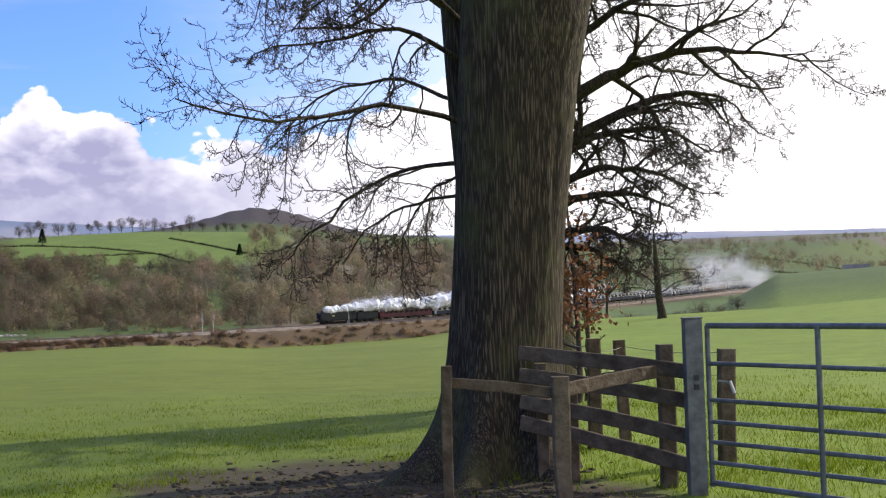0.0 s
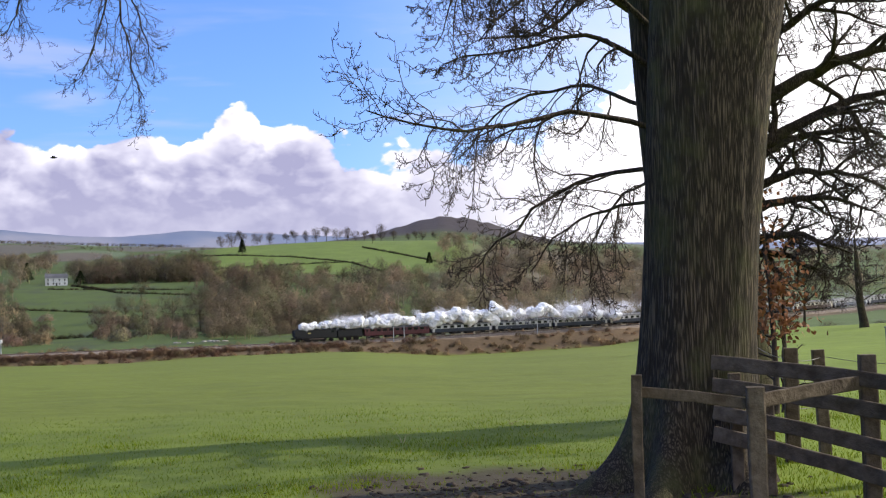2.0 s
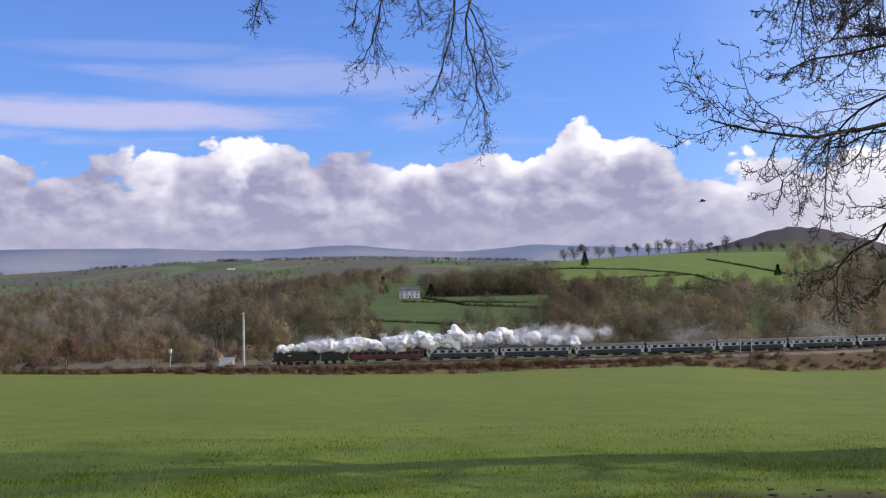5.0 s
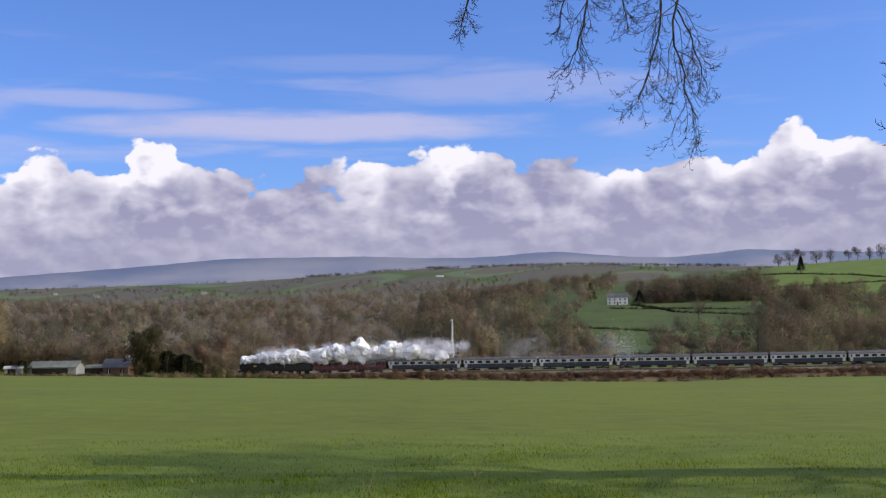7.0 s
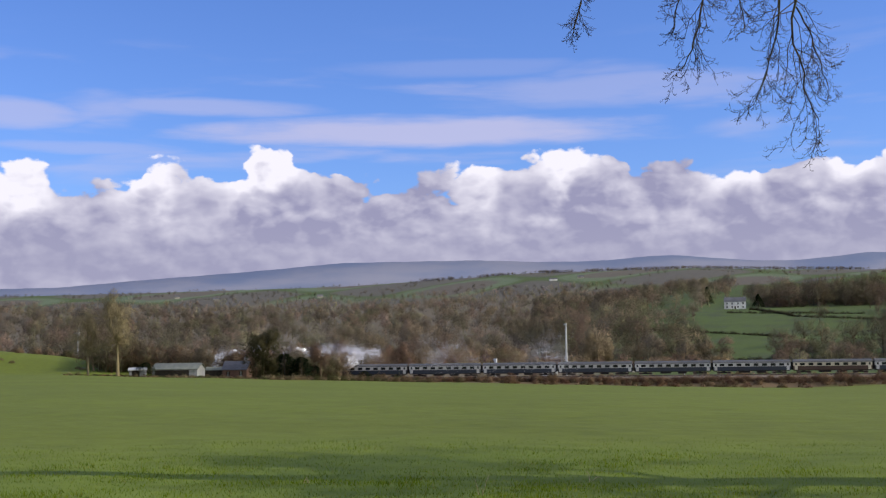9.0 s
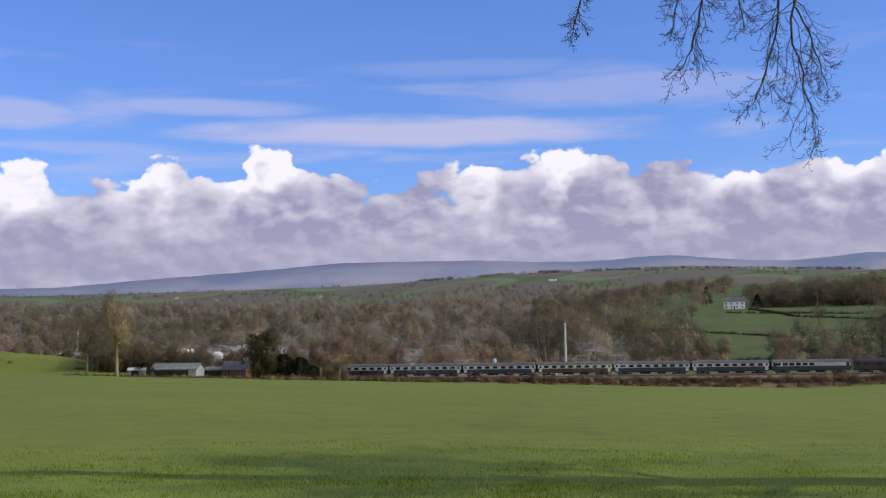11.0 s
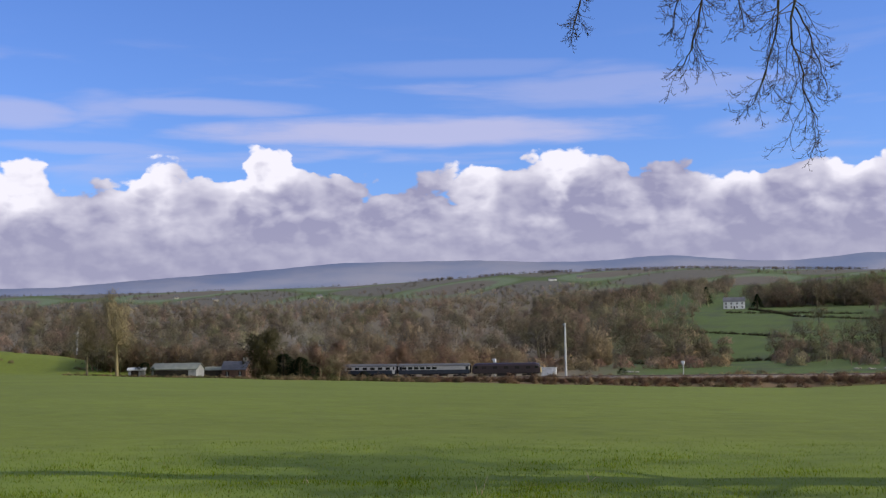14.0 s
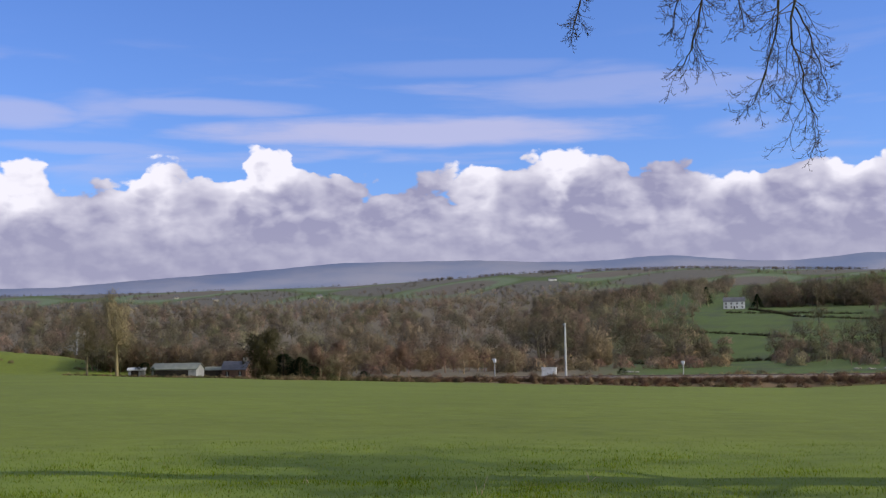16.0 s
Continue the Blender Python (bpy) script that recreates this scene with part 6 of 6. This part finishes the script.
def blade_material():
    """Thin grass: light comes through the blade as well as off it."""
    m = bpy.data.materials.new("grass_blade")
    m.use_nodes = True
    nt = m.node_tree
    nt.nodes.clear()
    at = nd(nt, "ShaderNodeAttribute")
    at.attribute_name = "tint"
    n = noise3(nt, nd(nt, "ShaderNodeTexCoord").outputs["Object"], 1.4, 4)
    c = mixc(nt, 1.0, at.outputs["Color"], ramp(nt, n, [(0.3, 0.8), (0.7, 1.25)]), "MULTIPLY")
    dif, tra, mix = nd(nt, "ShaderNodeBsdfDiffuse"), nd(nt, "ShaderNodeBsdfTranslucent"), nd(nt, "ShaderNodeMixShader")
    nt.links.new(c, dif.inputs[0])
    nt.links.new(c, tra.inputs[0])
    mix.inputs[0].default_value = 0.5
    nt.links.new(dif.outputs[0], mix.inputs[1])
    nt.links.new(tra.outputs[0], mix.inputs[2])
    nt.links.new(mix.outputs[0], nd(nt, "ShaderNodeOutputMaterial").inputs[0])
    return m


BLADE = blade_material()
LEAF = material("dead_leaf", (0.22, 0.085, 0.036), (0.38, 0.165, 0.072), scale=7, rough=0.8, bump=0.05)


def build_grass():
    rng = np.random.default_rng(51)
    n = 230000
    az = rng.uniform(-24, 63, n)
    r = 7.5 + 15 * rng.uniform(0, 1, n) ** 1.2
    x, y = -r * np.sin(np.radians(az)), r * np.cos(np.radians(az))
    clump = fbm(x, y, 1.3, 3) + 0.6 * fbm(x, y, 3.5, 8)
    mud = (((az - 5.5) / 9.0) ** 2 + ((r - 10.4) / 1.7) ** 2 + 0.5 * clump < 1.0) | (((az + 3.5) / 8.5) ** 2 + ((r - 8.8) / 1.1) ** 2 < 0.9)
    keep = (~mud | (rng.uniform(0, 1, n) < 0.10)) & (rng.uniform(0, 1, n) < (0.55 + 0.4 * clump) * np.clip((23 - r) / 9, 0, 1))
    x, y, r, az, clump = x[keep], y[keep], r[keep], az[keep], clump[keep]
    n = len(x)
    z = ground_z(x, y)
    gate_side = np.clip((-az) / 6, 0, 1)
    h = 0.6 * (0.030 + 0.035 * rng.uniform(0, 1, n) + 0.03 * np.clip(clump, 0, 1)) * (1 + 0.6 * gate_side)
    a = rng.uniform(0, 6.283, n)
    lean = h * rng.uniform(0.3, 1.0, n)
    w = 0.0035 + 0.003 * rng.uniform(0, 1, n)
    b = rng.uniform(0, 6.283, n)
    p0 = np.stack([x - w * np.cos(a), y - w * np.sin(a), z - 0.01], 1)
    p1 = np.stack([x + w * np.cos(a), y + w * np.sin(a), z - 0.01], 1)
    p2 = np.stack([x + lean * np.cos(b), y + lean * np.sin(b), z + h], 1)
    co = np.stack([p0, p1, p2], 1).reshape(-1, 3)
    ob = big_mesh("grass", co, np.arange(3 * n), np.full(n, 3), BLADE)
    base = np.array(((0.135, 0.190, 0.010), (0.175, 0.230, 0.013), (0.095, 0.140, 0.008), (0.24, 0.22, 0.05)))
    tint = base[rng.choice(4, n, p=(0.4, 0.33, 0.2, 0.07))]
    colour(ob, "tint", np.repeat(tint, 3, 0))
    tagged(ob, "short grazed grass with tufts and worn patches", "grass", kind="stuff")


def build_stalks(az, r, height, seed):
    """Dry bents that stand above the turf."""
    rng = np.random.default_rng(seed)
    thing = empty_thing("dry_stalk", spot(az, r), "pale dry grass stalk bent over in the field", "grass stalk", "dry stalks")
    for k in range(3):
        w = Wood()
        w.limb(curve_path((rng.normal() * 0.02, rng.normal() * 0.02, -0.02), (rng.normal() * 0.4, rng.normal() * 0.3, 1), height * rng.uniform(0.6, 1), rng, 5, 0.4, 1.2, 0), np.linspace(0.006, 0.002, 6), 4)
        w.build("stem", STRAW, thing)


STRAW = material("straw", (0.30, 0.24, 0.13), (0.46, 0.38, 0.22), scale=20, rough=0.8, bump=0.0)
build_grass()
for az, r, h, sd in ((38.7, 13.0, 0.26, 1), (10.9, 15.0, 0.28, 2), (33.6, 14.5, 0.20, 3), (5.6, 17.0, 0.18, 4), (-3.2, 17, 0.2, 5), (47, 14.5, 0.14, 6)):
    build_stalks(az, r, h, sd)


def build_clods():
    rng = np.random.default_rng(52)
    MUD = material("mud", (0.040, 0.028, 0.018), (0.085, 0.062, 0.042), scale=9, rough=0.9, bump=0.5)
    vs, fs, n = [], [], 0
    ico = bmesh.new()
    bmesh.ops.create_icosphere(ico, subdivisions=1, radius=1)
    iv = np.array([v.co for v in ico.verts])
    fi = np.array([[v.index for v in f.verts] for f in ico.faces])
    ico.free()
    for k in range(1500):
        a, r = 5.0 + rng.normal() * 5.0, 10.0 + rng.normal() * 0.9
        if k % 3 == 0:
            a, r = -1.5 + rng.normal() * 3.5, 8.9 + rng.normal() * 0.6
        x, y = polar(a, r)
        s = 0.012 + 0.035 * rng.uniform() ** 3
        v = iv * (1 + 0.3 * rng.normal(size=(len(iv), 1))) * s * np.array((1.2, 1.2, 0.6))
        vs.append(v + (x, y, ground_at(x, y)))
        fs.append(fi + n)
        n += len(iv)
    f = np.concatenate(fs)
    ob = big_mesh("mud_clods", np.concatenate(vs), f.ravel(), np.full(len(f), 3), MUD)
    tagged(ob, "trodden mud clods round the tree foot", "mud", kind="stuff")


build_clods()


def leaf_sapling(az, r, z0, z1, spread, count, seed):
    """A sapling that keeps its dead russet leaves."""
    rng = np.random.default_rng(seed)
    base = spot(az, r)
    thing = empty_thing("beech_sapling", base, "young beech holding dead russet leaves beside the trunk", "sapling")
    wood, thin = Wood(), Wood()
    stem = curve_path((0, 0, -0.2), (0.1, 0, 1), z1 - base.z + 0.1, rng, 8, 0.12, 0, 0)
    wood.limb(stem, np.linspace(0.05, 0.012, 9), 6)
    sprout(wood, thin, stem, 0.04, 0, rng, ((14, 5), 0.3, 0.9, (0.2, 0.2), 0.2, 0.004))
    wood.build("stem", TWIG, thing)
    thin.build("branchwork", TWIG, thing)
    cv, cf = [], []
    sprays = [(rng.uniform(0, 6.283), spread * rng.uniform(0.2, 1.0), rng.uniform(z0, z1) - base.z) for _ in range(16)]
    for k in range(count):
        a, rr, z = sprays[rng.integers(16)]
        c = np.array((rr * math.cos(a), rr * math.sin(a), z)) + rng.normal(size=3) * (0.16, 0.16, 0.10)
        d = unit(rng.normal(size=3) + (0, 0, -0.8)) * 0.085
        s = unit(np.cross(d, rng.normal(size=3))) * 0.028
        m = c + d * 0.5
        cv += [c, m + s, c + d, m - s]
        cf.append((4 * k, 4 * k + 1, 4 * k + 2, 4 * k + 3))
    ob = big_mesh("foliage", cv, np.array(cf).ravel(), np.full(count, 4), LEAF)
    ob.parent = thing


leaf_sapling(-7.0, 16.8, 1.05, 2.0, 0.28, 420, 1)
leaf_sapling(-6.6, 16.6, 1.0, 3.1, 0.25, 320, 2)


def motions():
    times = [k * 0.5 for k in range(33)]
    for vehicle, back in TRAIN:
        walk(vehicle, [(t, train_pose(t, back)) for t in times])
    walk(PLUME, [(t, train_pose(t, 0.0)) for t in times])
    for puff, x, y, z, turn in PUFFS:
        rows = []
        for t, k in ((0.0, 1.0), (2.5, 1.0), (4.0, 0.92), (5.5, 0.72), (7.5, 0.52), (9.5, 0.72), (11.5, 1.1), (16.0, 1.15)):      # the trail draws in, then lengthens
            rows.append((t, pose(x * k, y + 0.02 * t, z - 0.5 * abs(1 - k), 0, 0, turn) @ pose(0, 0, 0, 4 * t, 3 * t, 0)))
        walk(puff, rows)
    walk(DRIFT, [(t, Matrix.Translation(ray(-14 - 0.08 * t, -0.2 + 0.01 * t, 500))) for t in (0.0, 8.0, 16.0)])
    path = ((0.0, 35.0, 7.6), (2.4, 24.9, 7.3), (2.8, 23.0, 7.25), (3.5, 19.5, 6.5), (4.0, 17.2, 6.0), (5.0, 12.6, 5.7), (7.5, 1.0, 6.0), (16.0, -38.0, 7.0))
    walk(BIRD, [(t, Matrix.Translation(ray(a, e, 70)) @ pose(0, 0, 0, 8, 0, a)) for t, a, e in path])


motions()
